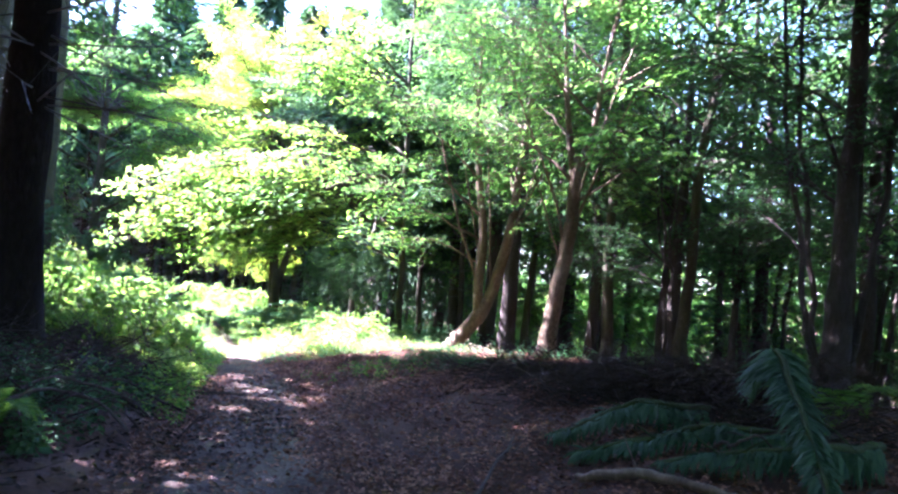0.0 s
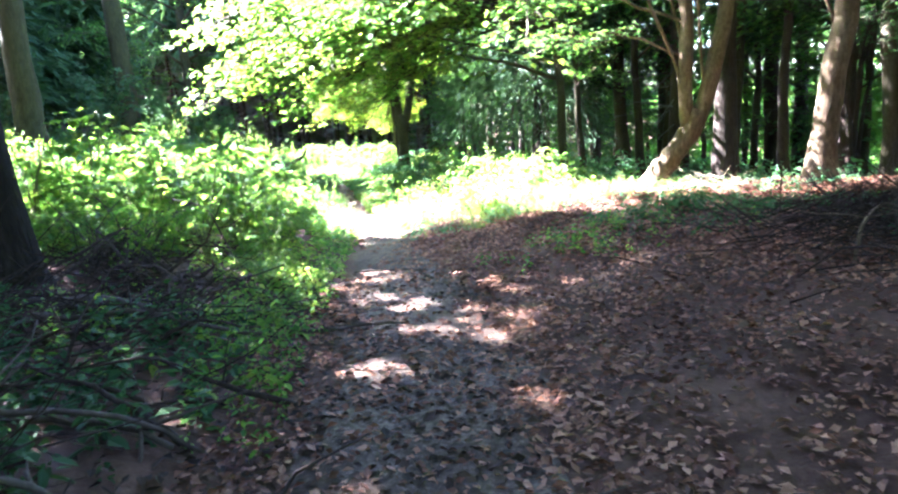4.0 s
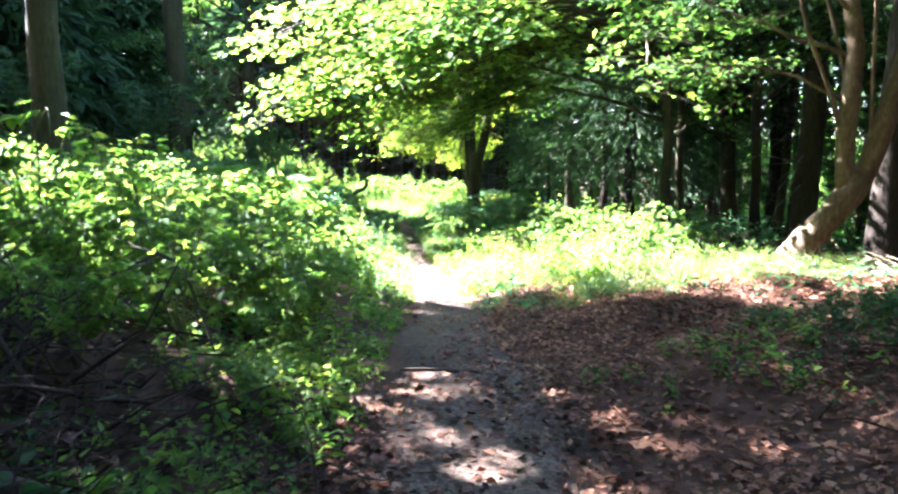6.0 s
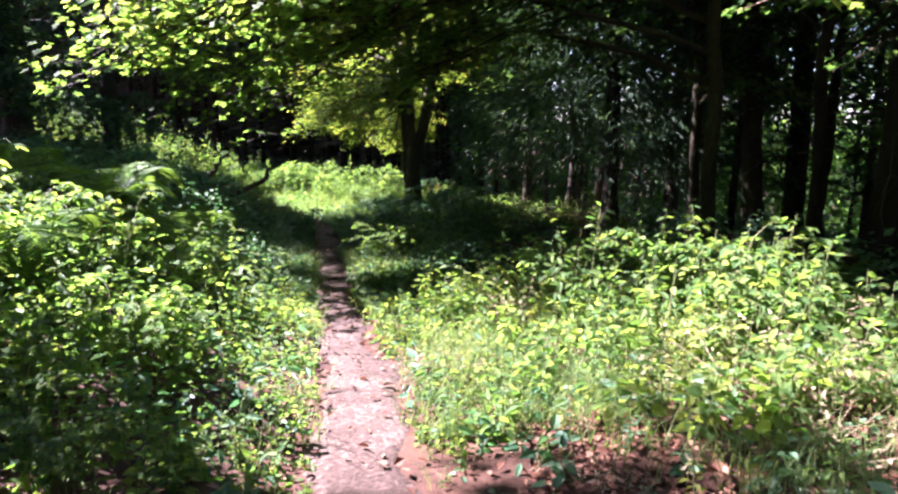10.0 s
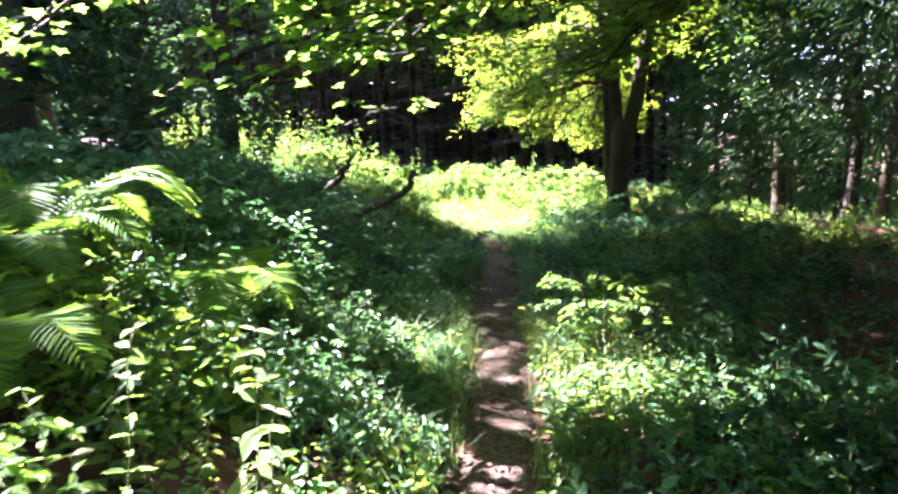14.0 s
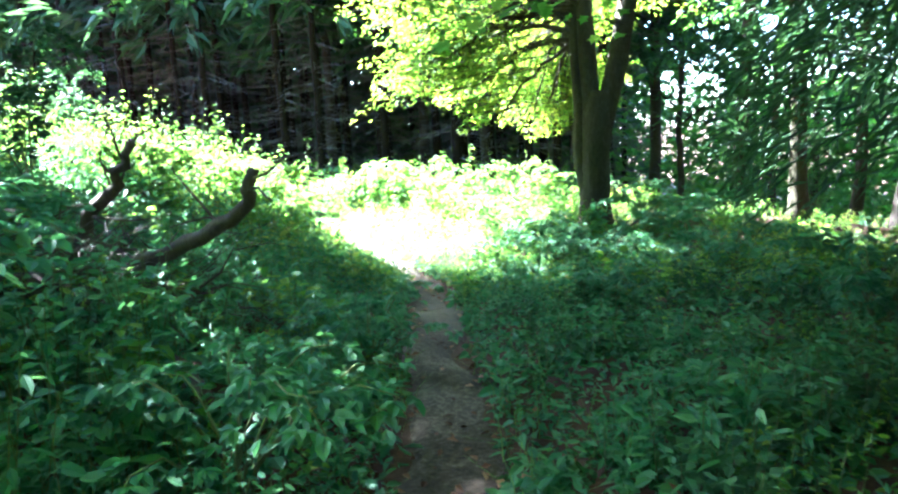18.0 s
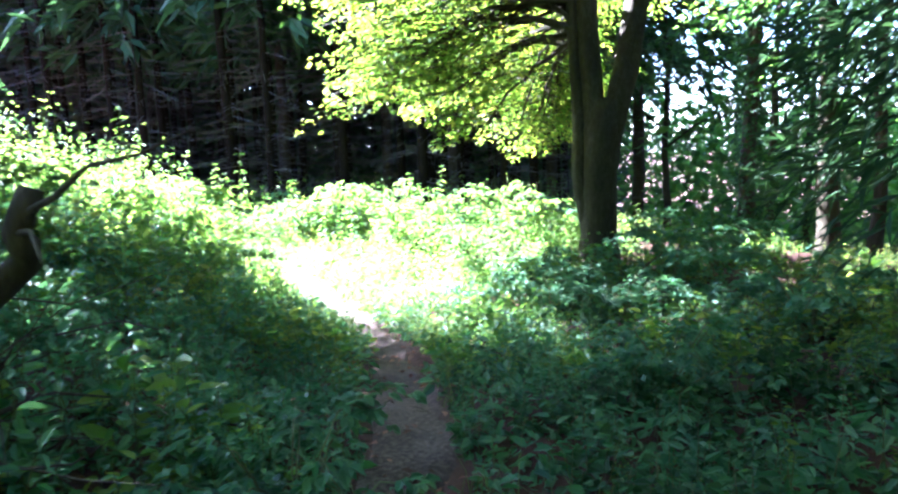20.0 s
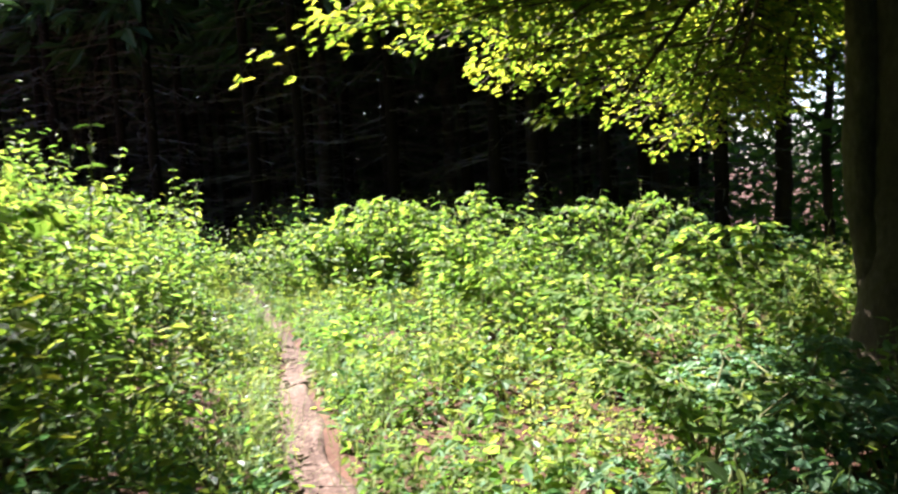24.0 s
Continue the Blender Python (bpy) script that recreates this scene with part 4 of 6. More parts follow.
# ---- undergrowth ----
def herbs(b, sb, x, y, hgt, nleaf, leaf, spread=0.5, width=0.55, droop=-0.3, pairs=False):
    n = len(x)
    P = np.stack([x, y, height(x, y)], 1)
    lean = rng.normal(0, 0.14, (n, 2))
    top = P + np.concatenate([lean, np.ones((n, 1))], 1) * hgt[:, None]
    if sb is not None:
        sb.sticks(P - [0, 0, 0.03], top, 0.004, 0.002)
    a0 = rng.uniform(0, 6.28, n)
    for j in range(nleaf):
        f = (j + 0.7 + rng.uniform(-0.3, 0.3, n)) / nleaf
        f = np.clip(f, 0.05, 1.0)
        a = a0 + (j // 2 * 1.57 + (j % 2) * 3.14 if pairs else j * 2.4) + rng.normal(0, 0.25, n)
        D = np.stack([np.cos(a), np.sin(a), rng.normal(droop + 0.4 * f, 0.42, n)], 1)
        U = np.array([0, 0, 1.0]) + rng.normal(0, 0.55, (n, 3))
        L = leaf * rng.uniform(0.7, 1.25, n) * (1.15 - 0.55 * f) * np.clip(hgt / np.median(hgt), 0.6, 1.4)
        O = P + (top - P) * f[:, None] + D * (L * spread * rng.uniform(0, 1, n))[:, None]
        near = np.abs(side(x, y)) < 3.2
        for m, plain in ((near, False), (~near, True)):
            b.leaves(O[m], D[m], U[m], L[m], L[m] * width * (1.1 if plain else 1), 0.1, 0.22, simple=plain)


def clumpy(x, y, s=1.1, k=0.0):
    return np.clip(0.5 + 0.5 * (np.sin(x * s + 1.3 + k) * np.sin(y * s * 0.9 + 0.6) + 0.6 * np.sin(x * s * 2.3 + y * s * 1.7 + k)), 0, 1)


def undergrowth(name, label, mat, x, y, hgt, nleaf, leaf, stems=True, **kw):
    b, sb = Build(), Build() if stems else None
    herbs(b, sb, x, y, hgt, nleaf, leaf, **kw)
    ob = thing(name, 0, 0, 0, label, "undergrowth")
    ob["kind"] = "stuff"
    part("leaves", b.mesh("leaves", mat, False), ob, kind="stuff")
    if sb is not None:
        part("stems", sb.mesh("stems", M_STEM, False), ob, kind="stuff")
    return ob


def clusters(n, box, keep, per, r):
    """Plants in clumps: their places, a number that is alike in a clump, and the way out from its middle."""
    cx, cy = scatter(n, *box, keep)
    rc = r * rng.uniform(0.45, 1.5, len(cx))
    k = np.maximum(2, per * (rc / r) ** 2).astype(int)
    i = np.repeat(np.arange(len(cx)), k)
    off = rng.normal(0, 0.5, (len(i), 2))
    x, y = cx[i] + off[:, 0] * rc[i], cy[i] + off[:, 1] * rc[i]
    tone = rng.uniform(size=len(cx))[i]
    tall = rng.uniform(size=len(cx))[i]
    ok = (np.abs(side(x, y)) > 0.02) & (np.sign(path_x(y) - x) == np.sign(path_x(cy[i]) - cx[i]))
    return x[ok], y[ok], tone[ok], tall[ok], np.hypot(off[:, 0], off[:, 1])[ok]


# share, leaves, leaf length, width, in pairs, height
NETTLE, BROAD, BRAMBLE, FINE = (14, 0.088, 0.42, True, 1.15), (9, 0.13, 0.62, False, 0.8), (15, 0.070, 0.78, False, 0.8), (20, 0.042, 0.45, False, 0.75)


def thicket(name, label, n, box, keep, per, r, tall, kinds):
    """A mixed bed of clumps of several kinds of plant."""
    x, y, tone, big, d = clusters(n, box, keep, per, r)
    hgt = tall(x, y) * (0.5 + 0.95 * big ** 1.5) * np.clip(1.12 - 0.42 * d ** 2, 0.35, 1.2) * rng.uniform(0.75, 1.15, len(x))
    ob = thing(name, 0, 0, 0, label, "undergrowth")
    ob["kind"] = "stuff"
    lo, sb = 0.0, Build()
    for share, mat, (nleaf, leaf, width, pairs, mul) in kinds:
        m = (tone >= lo) & (tone < lo + share)
        lo += share
        b = Build()
        herbs(b, sb, x[m], y[m], hgt[m] * mul, nleaf, leaf, width=width, pairs=pairs)
        part("leaves", b.mesh("leaves", mat, False), ob, kind="stuff")
    part("stems", sb.mesh("stems", M_STEM, False), ob, kind="stuff")
    return ob


# left bank beside the first stretch
thicket("bank_herbs", "mixed bright green herbs and brambles on the sunny bank", 680, (-11.5, -2.4, 8.4, 20.0),
        lambda x, y: (side(x, y) > 0.1) * np.clip(side(x, y) / 0.5, 0.3, 1) * np.where(y < 9.8, np.clip((y - 8.0) / 1.8, 0, 1) * (x > -4.9 - (y - 8.3) * 0.4), 1) * (np.hypot(x + 5.1, y - 10.1) > 0.85), 9, 0.36,
        lambda x, y: (0.14 + 0.34 * np.clip(side(x, y) / 1.8, 0, 1)) * np.interp(y, [8, 10, 13, 20], [0.8, 0.9, 1.1, 1.25]),
        ((0.34, M_HERB, NETTLE), (0.34, M_MAPLE, BROAD), (0.26, M_HERB, BRAMBLE), (0.06, M_YOUNG, FINE)))
# low creeping cover at the path's left edge
x, y = scatter(11000, -8, -1.8, 7.2, 29, lambda x, y: (side(x, y) > 0.05) * np.exp(-np.abs(side(x, y)) / 1.1) * np.clip((y - 6.8) / 1.5, 0, 1) * (0.5 + 0.5 * clumpy(x, y, 2.0)))
undergrowth("low_cover", "low creeping green leaves at the path's edge", M_HERB, x, y, rng.uniform(0.06, 0.2, len(x)), 9, 0.06, stems=False)
# right of the path in the first clearing
thicket("clearing_herbs", "sunlit yellow-green herbs and nettles in the clearing", 330, (-4.8, 0.6, 14.6, 20.0),
        lambda x, y: (side(x, y) < -0.1) * np.clip((y - 14.5 - 0.16 * (x + 4)) / 1.2, 0, 1) * np.clip((20.6 - y) / 1.4, 0, 1), 8, 0.30,
        lambda x, y: (0.15 + 0.36 * np.clip(-side(x, y) / 1.3, 0, 1)) * np.interp(x, [-2.0, 0.0], [1, 0.35]) * np.interp(y, [14.5, 16.5, 18], [0.55, 0.8, 1.15]),
        ((0.30, M_HERB, NETTLE), (0.40, M_YOUNG, FINE), (0.22, M_MAPLE, BRAMBLE), (0.08, M_DRY, FINE)))
# shaded nettles on the left of the second stretch
thicket("nettle_bed", "dense nettles in the shade, their leaves tinted bluish to match it", 1050, (-14.5, -5.5, 19.8, 30.5), lambda x, y: side(x, y) > 0.1, 9, 0.36,
        lambda x, y: 0.15 + 0.36 * np.clip(side(x, y) / 1.6, 0, 1), ((0.62, M_SHADEHERB, NETTLE), (0.22, M_SHADEHERB, BRAMBLE), (0.16, M_HERB, BROAD)))
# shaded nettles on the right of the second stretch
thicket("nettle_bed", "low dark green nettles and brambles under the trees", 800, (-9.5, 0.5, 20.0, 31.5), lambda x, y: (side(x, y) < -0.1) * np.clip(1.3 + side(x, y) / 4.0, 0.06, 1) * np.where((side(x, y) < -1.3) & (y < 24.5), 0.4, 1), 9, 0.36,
        lambda x, y: 0.13 + 0.28 * np.clip(-side(x, y) / 1.5, 0, 1), ((0.34, M_SHADEHERB, NETTLE), (0.52, M_DARKLEAF, BRAMBLE), (0.14, M_HERB, FINE)))
# the second clearing, left bank and right side
thicket("tall_herbs", "tall sunlit yellow-green nettles and brambles on the bank", 900, (-22, -8.6, 28.3, 42), lambda x, y: (side(x, y) > 0.1) * (side(x, y) < 7.5), 9, 0.4,
        lambda x, y: (0.2 + 0.9 * np.clip(side(x, y) / 2.2, 0, 1)) * np.interp(y, [28.5, 31.5, 34, 37], [0.6, 1.05, 0.95, 0.55]), ((0.45, M_HERB, NETTLE), (0.17, M_YOUNG, BROAD), (0.18, M_MAPLE, BRAMBLE), (0.2, M_YOUNG, FINE)))
thicket("clearing_herbs", "sunlit yellow-green herbs and brambles round the beech", 1150, (-21, -2.0, 28.6, 43), lambda x, y: (side(x, y) < -0.1) * np.clip(1.2 + side(x, y) / 14, 0.3, 1), 9, 0.4,
        lambda x, y: (0.15 + 0.38 * np.clip(-side(x, y) / 1.6, 0, 1)) * np.interp(x, [-8, -6.5], [1, 0.7]), ((0.28, M_HERB, NETTLE), (0.30, M_HERB, BRAMBLE), (0.32, M_YOUNG, FINE), (0.1, M_MAPLE, BROAD)))
# the thicket that closes the clearing behind the path
thicket("tall_herbs", "tall nettle thicket closing the back of the clearing", 300, (-19.5, -9.5, 35.3, 40.5), lambda x, y: x < 0, 8, 0.42,
        lambda x, y: 0.7 * np.interp(y, [35.3, 36.5], [0.7, 1.1]), ((0.7, M_HERB, NETTLE), (0.3, M_SHADEHERB, BRAMBLE)))
x, y = scatter(3600, -7, -1.2, 17.6, 22.5, lambda x, y: (side(x, y) < -0.05) * (0.4 + 0.6 * clumpy(x, y, 2.0, 5)))
undergrowth("low_cover", "low green seedlings beside the path in half shade", M_HERB, x, y, rng.uniform(0.06, 0.24, len(x)), 9, 0.07, stems=False)
# low cover in the second clearing, beside the shaded stretch, and over the upper bank
x, y = scatter(12000, -17, -6, 28.5, 37, lambda x, y: (np.abs(side(x, y)) > 0.05) * np.exp(-np.abs(side(x, y)) / 2.2) * (0.35 + 0.65 * clumpy(x, y, 2.4, 2)))
undergrowth("low_cover", "low bright green leaves filling the clearing's edge", M_HERB, x, y, rng.uniform(0.06, 0.26, len(x)), 9, 0.065, stems=False)
x, y = scatter(7000, -12, -3.5, 19.5, 31, lambda x, y: (np.abs(side(x, y)) > 0.03) * np.exp(-np.abs(side(x, y)) / 1.6) * (0.3 + 0.7 * clumpy(x, y, 2.2)))
undergrowth("low_cover", "low seedlings tinted bluish for shade, hiding the soil beside the path", M_SHADEHERB, x, y, rng.uniform(0.05, 0.22, len(x)), 8, 0.085, stems=False)
x, y = scatter(5200, -24, -9.5, 6, 24, lambda x, y: 0.35 + 0.65 * clumpy(x, y, 0.9, 2))
undergrowth("bank_cover", "dark green plants over the upper bank", M_SHADEHERB, x, y, rng.uniform(0.2, 0.55, len(x)), 10, 0.12, stems=False)
# a thin green patch in the leaf litter
x, y = scatter(420, -2.4, 0.4, 11.3, 13.4, lambda x, y: np.exp(-((x + 1.1) / 0.8) ** 2 - ((y - 12.4) / 0.6) ** 2) * (0.3 + 0.7 * clumpy(x, y, 3.0)))
undergrowth("low_cover", "thin patch of dark green seedlings in the leaf litter", M_HERB, x, y, rng.uniform(0.06, 0.2, len(x)), 10, 0.06, stems=False)
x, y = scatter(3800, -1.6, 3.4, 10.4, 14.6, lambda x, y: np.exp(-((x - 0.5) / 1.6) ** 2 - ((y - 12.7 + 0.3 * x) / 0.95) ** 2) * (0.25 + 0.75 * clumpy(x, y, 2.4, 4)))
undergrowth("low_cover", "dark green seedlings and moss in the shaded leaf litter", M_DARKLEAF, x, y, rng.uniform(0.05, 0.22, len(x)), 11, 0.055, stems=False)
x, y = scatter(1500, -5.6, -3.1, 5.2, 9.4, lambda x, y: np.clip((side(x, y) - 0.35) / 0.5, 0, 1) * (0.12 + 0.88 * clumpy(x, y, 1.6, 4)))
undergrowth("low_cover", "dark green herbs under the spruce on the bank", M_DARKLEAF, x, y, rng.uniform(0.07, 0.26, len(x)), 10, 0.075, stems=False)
# understorey of the wood on the right
x, y = scatter(4200, -2, 18, 19, 46, lambda x, y: 0.35 + 0.65 * clumpy(x, y, 0.7, 3))
undergrowth("woodland_floor_plants", "scattered low green plants under the far trees", M_SHADEHERB, x, y, rng.uniform(0.25, 0.7, len(x)), 9, 0.15, stems=False)

# grass
def grass(name, label, x, y, lo, hi):
    b = Build()
    for q in range(9):
        n = len(x)
        a = rng.uniform(0, 6.28, n)
        P = np.stack([x, y, np.zeros(n)], 1) + np.stack([rng.normal(0, 0.05, n), rng.normal(0, 0.05, n), np.zeros(n)], 1)
        P[:, 2] = height(P[:, 0], P[:, 1]) - 0.01
        b.blades(P, np.stack([np.cos(a), np.sin(a), np.zeros(n)], 1) * rng.uniform(0.5, 1.9, n)[:, None], rng.uniform(lo, hi, n), 0.0026)
    return tagged(new(name, b.mesh(name, M_GRASS, False)), label, "grass", kind="stuff")


x, y = scatter(4200, -4.6, 0, 12.6, 20.0, lambda x, y: (side(x, y) < 0.0) * np.clip((y - 14.0 - 0.1 * (x + 4)) / 1.2, 0, 1) * clumpy(x, y, 1.7) ** 1.5)
grass("grass", "tufts of yellow-green grass at the clearing's edge", x, y, 0.12, 0.36)
x, y = scatter(6500, -17, -4, 14, 38, lambda x, y: np.exp(-np.abs(np.abs(side(x, y)) - 0.15) / 0.35) * (np.abs(side(x, y)) > 0.01) * (0.25 + 0.75 * clumpy(x, y, 2.1, 3)))
grass("grass", "fine grass along both edges of the path", x, y, 0.12, 0.42)

x, y = scatter(1500, -8.9, -5.6, 20.0, 23.6, lambda x, y: np.exp(-np.abs(side(x, y)) / 0.9) * (np.abs(side(x, y)) > 0.02) * (0.3 + 0.7 * clumpy(x, y, 2.0, 4)))
grass("grass", "soft yellow-green grass on both sides of the sunny spot", x, y, 0.14, 0.4)

x, y = scatter(2600, -16, -8.5, 29.5, 36.5, lambda x, y: np.exp(-np.abs(np.abs(side(x, y)) - 0.25) / 0.3) * (np.abs(side(x, y)) > 0.01) * (0.3 + 0.7 * clumpy(x, y, 1.9, 6)))
grass("grass", "long pale green grass hanging over the narrow path", x, y, 0.18, 0.42)

# dead leaves
def litter(name, label, x, y, lo, hi, lift=0.012, mat=M_LITTER):
    b = Build()
    n = len(x)
    P = np.stack([x, y, height(x, y) + lift + rng.uniform(0, 0.02, n)], 1)
    U = np.array([0, 0, 1.0]) + rng.normal(0, 0.35, (n, 3))
    L = rng.uniform(lo, hi, n)
    b.leaves(P, around(n, 0.0, 0.15), U, L, L * rng.uniform(0.5, 0.8, n), 0.18, rng.uniform(-0.3, 0.3, (n, 1)), simple=True)
    return tagged(new(name, b.mesh(name, mat, False)), label, "leaf litter", kind="stuff")


x, y = scatter(165000, -3.6, 6.0, 1.2, 16.5, lambda x, y: np.where(side(x, y) < -0.02, 1.0, np.clip((np.abs(path_x(y) - 0.1 - x) / path_w(y)) ** 2, 0.5, 0.95)) * (side(x, y) < 0.35) * np.clip((17 - y) / 2, 0.2, 1) * (0.35 + 0.65 * clumpy(x, y, 1.4)))
litter("leaf_litter", "thick carpet of curled brown beech leaves", x, y, 0.032, 0.075)
x, y = scatter(8000, -10, -2.0, 13, 30, lambda x, y: np.exp(-np.maximum(np.abs(side(x, y)), 0) / 0.8) * (0.3 + 0.7 * clumpy(x, y, 2.3)))
litter("leaf_litter", "thin scatter of brown leaves along the path", x, y, 0.035, 0.08, 0.03)
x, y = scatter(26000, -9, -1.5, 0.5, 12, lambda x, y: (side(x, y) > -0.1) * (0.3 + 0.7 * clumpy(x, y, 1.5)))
litter("leaf_litter", "brown needles and dead leaves, darkened for the shade under the spruce", x, y, 0.04, 0.09, mat=M_SHADEDUFF)

# general low cover over the forest floor past the first stretch
x, y = scatter(15000, -19, 3, 14.5, 42, lambda x, y: (np.abs(side(x, y)) > 0.08) * np.exp(-np.abs(side(x, y)) / 5))
undergrowth("low_cover", "low leafy ground cover hiding the soil", M_SHADEHERB, x, y, rng.uniform(0.05, 0.2, len(x)), 7, 0.085, stems=False)

# ---- far woods ----
def far_wood(name, label, mat, x, y, lo, hi, card, per):
    b = Build()
    z0 = height(x, y)
    for q in range(per):
        n = len(x)
        P = np.stack([x + rng.normal(0, 1.3, n), y + rng.normal(0, 1.3, n), z0 + rng.uniform(lo, hi, n)], 1)
        L = card * rng.uniform(0.5, 1.3, n)
        b.leaves(P, around(n, -0.2, 0.4), np.array([0, 0, 1.0]) + rng.normal(0, 0.45, (n, 3)), L, L * 0.5, 0.1, 0.2, simple=True)
    return tagged(new(name, b.mesh(name, mat, False)), label, "woods", kind="stuff")


x, y = scatter(2600, 6, 62, -12, 75, lambda x, y: ((x * 0.6 + y * 0.8) > 27) | (x > 17))
far_wood("far_woods", "hazy green leaves of the woods beyond", M_BEECH, x, y, 0.5, 11, 0.55, 20)
x, y = scatter(600, 7, 22, 17, 42, lambda x, y: x * 0.9 > 17 - 0.35 * y)
far_wood("far_woods", "green leaves of thin trees down the slope", M_BEECH, x, y, 1.5, 9, 0.26, 60)
x, y = scatter(950, 5, 24, 13, 44, lambda x, y: x * 0.9 > 16 - 0.35 * y)
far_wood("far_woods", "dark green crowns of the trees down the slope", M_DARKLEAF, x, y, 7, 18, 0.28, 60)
x, y = scatter(900, -8, 22, 46, 68)
far_wood("far_woods", "sunlit green leaves beyond the far trunks", M_BEECH, x, y, 0, 6, 0.45, 40)
x, y = scatter(520, -11, 24, 46, 70)
far_wood("far_woods", "sunlit crowns of the tall trees beyond", M_BEECH, x, y, 9, 23, 0.45, 44)
x, y = scatter(1250, -75, -9, 58, 80)
far_wood("far_plantation", "dark mass of spruce foliage deep in the plantation", M_NEEDLE, x, y, 0, 22, 1.0, 40)
x, y = scatter(1200, -70, -10, 56, 64)
far_wood("far_plantation", "dark undergrown edge deep in the plantation", M_NEEDLE, x, y, 0, 6, 0.65, 34)
x, y = scatter(1100, -62, -33, 14, 60, lambda x, y: (y < 24) | (y > 44) | (x < -47))
far_wood("far_plantation", "dark spruce foliage behind the bank", M_NEEDLE, x, y, 0, 15, 0.8, 28)
# the last three masses lie outside every view and only hold back skylight
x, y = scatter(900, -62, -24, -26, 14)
far_wood("far_plantation", "unseen spruce foliage up the bank behind the path's start, closing off skylight", M_NEEDLE, x, y, 0, 12, 0.9, 26)
x, y = scatter(600, 12, 50, -34, 10)
far_wood("far_woods", "unseen leaves of the wood down the slope, closing off skylight", M_DARKLEAF, x, y, 0.3, 14, 1.0, 26)
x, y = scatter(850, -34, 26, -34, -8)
far_wood("far_woods", "unseen leaves of the wood behind the path's start, closing off skylight", M_DARKLEAF, x, y, 0.3, 15, 1.0, 26)

# ---- shrubs, brambles, ferns and tall weeds ----
def shrub(name, x, y, label, mat, hgt, rad, canes, per, leaf, group="", lobes=False):
    """Arching canes set with leaves."""
    t = thing(name, x, y, h1(x, y) - 0.03, label, "shrub", group)
    b, lv = Build(), Build()
    for q in range(canes):
        a = q * 2.4 + rng.uniform(-0.4, 0.4)
        reach = rad * rng.uniform(0.5, 1.15)
        top = hgt * rng.uniform(0.65, 1.15)
        s = np.linspace(0, 1, 9)
        pts = np.stack([np.cos(a) * reach * s ** 1.2, np.sin(a) * reach * s ** 1.2, top * np.sin(s * 2.1) / 0.95], 1) + rng.normal(0, 0.015, (9, 3))
        pts[0] = (0.03 * math.cos(a), 0.03 * math.sin(a), -0.05)
        b.tube(pts, np.linspace(0.009, 0.003, 9), 5)
        f = rng.uniform(0.22, 1.0, per)
        P = np.stack([np.interp(f, s, pts[:, k]) for k in range(3)], 1)
        az = a + rng.choice([-1, 1], per) * rng.uniform(0.5, 1.6, per)
        stalk = leaf * rng.uniform(0.3, 1.2, per)
        D = unit(np.stack([np.cos(az), np.sin(az), rng.normal(0.15, 0.3, per)], 1))
        O = P + D * stalk[:, None]
        for da in (-0.9, 0, 0.9):
            D2 = np.stack([np.cos(az + da), np.sin(az + da), rng.normal(-0.15, 0.25, per)], 1)
            L = leaf * rng.uniform(0.7, 1.15, per) * (1.0 if da == 0 else 0.8)
            lv.leaves(O, D2, np.array([0, 0, 1.0]) + rng.normal(0, 0.3, (per, 3)), L, L * 0.72, 0.1, 0.22, simple=leaf > 0.1)
    part("stem", b.mesh("stem", M_STEM), t, "thin arching stems", "stuff")
    part("foliage", lv.mesh("foliage", mat, False), t, kind="stuff")
    return t


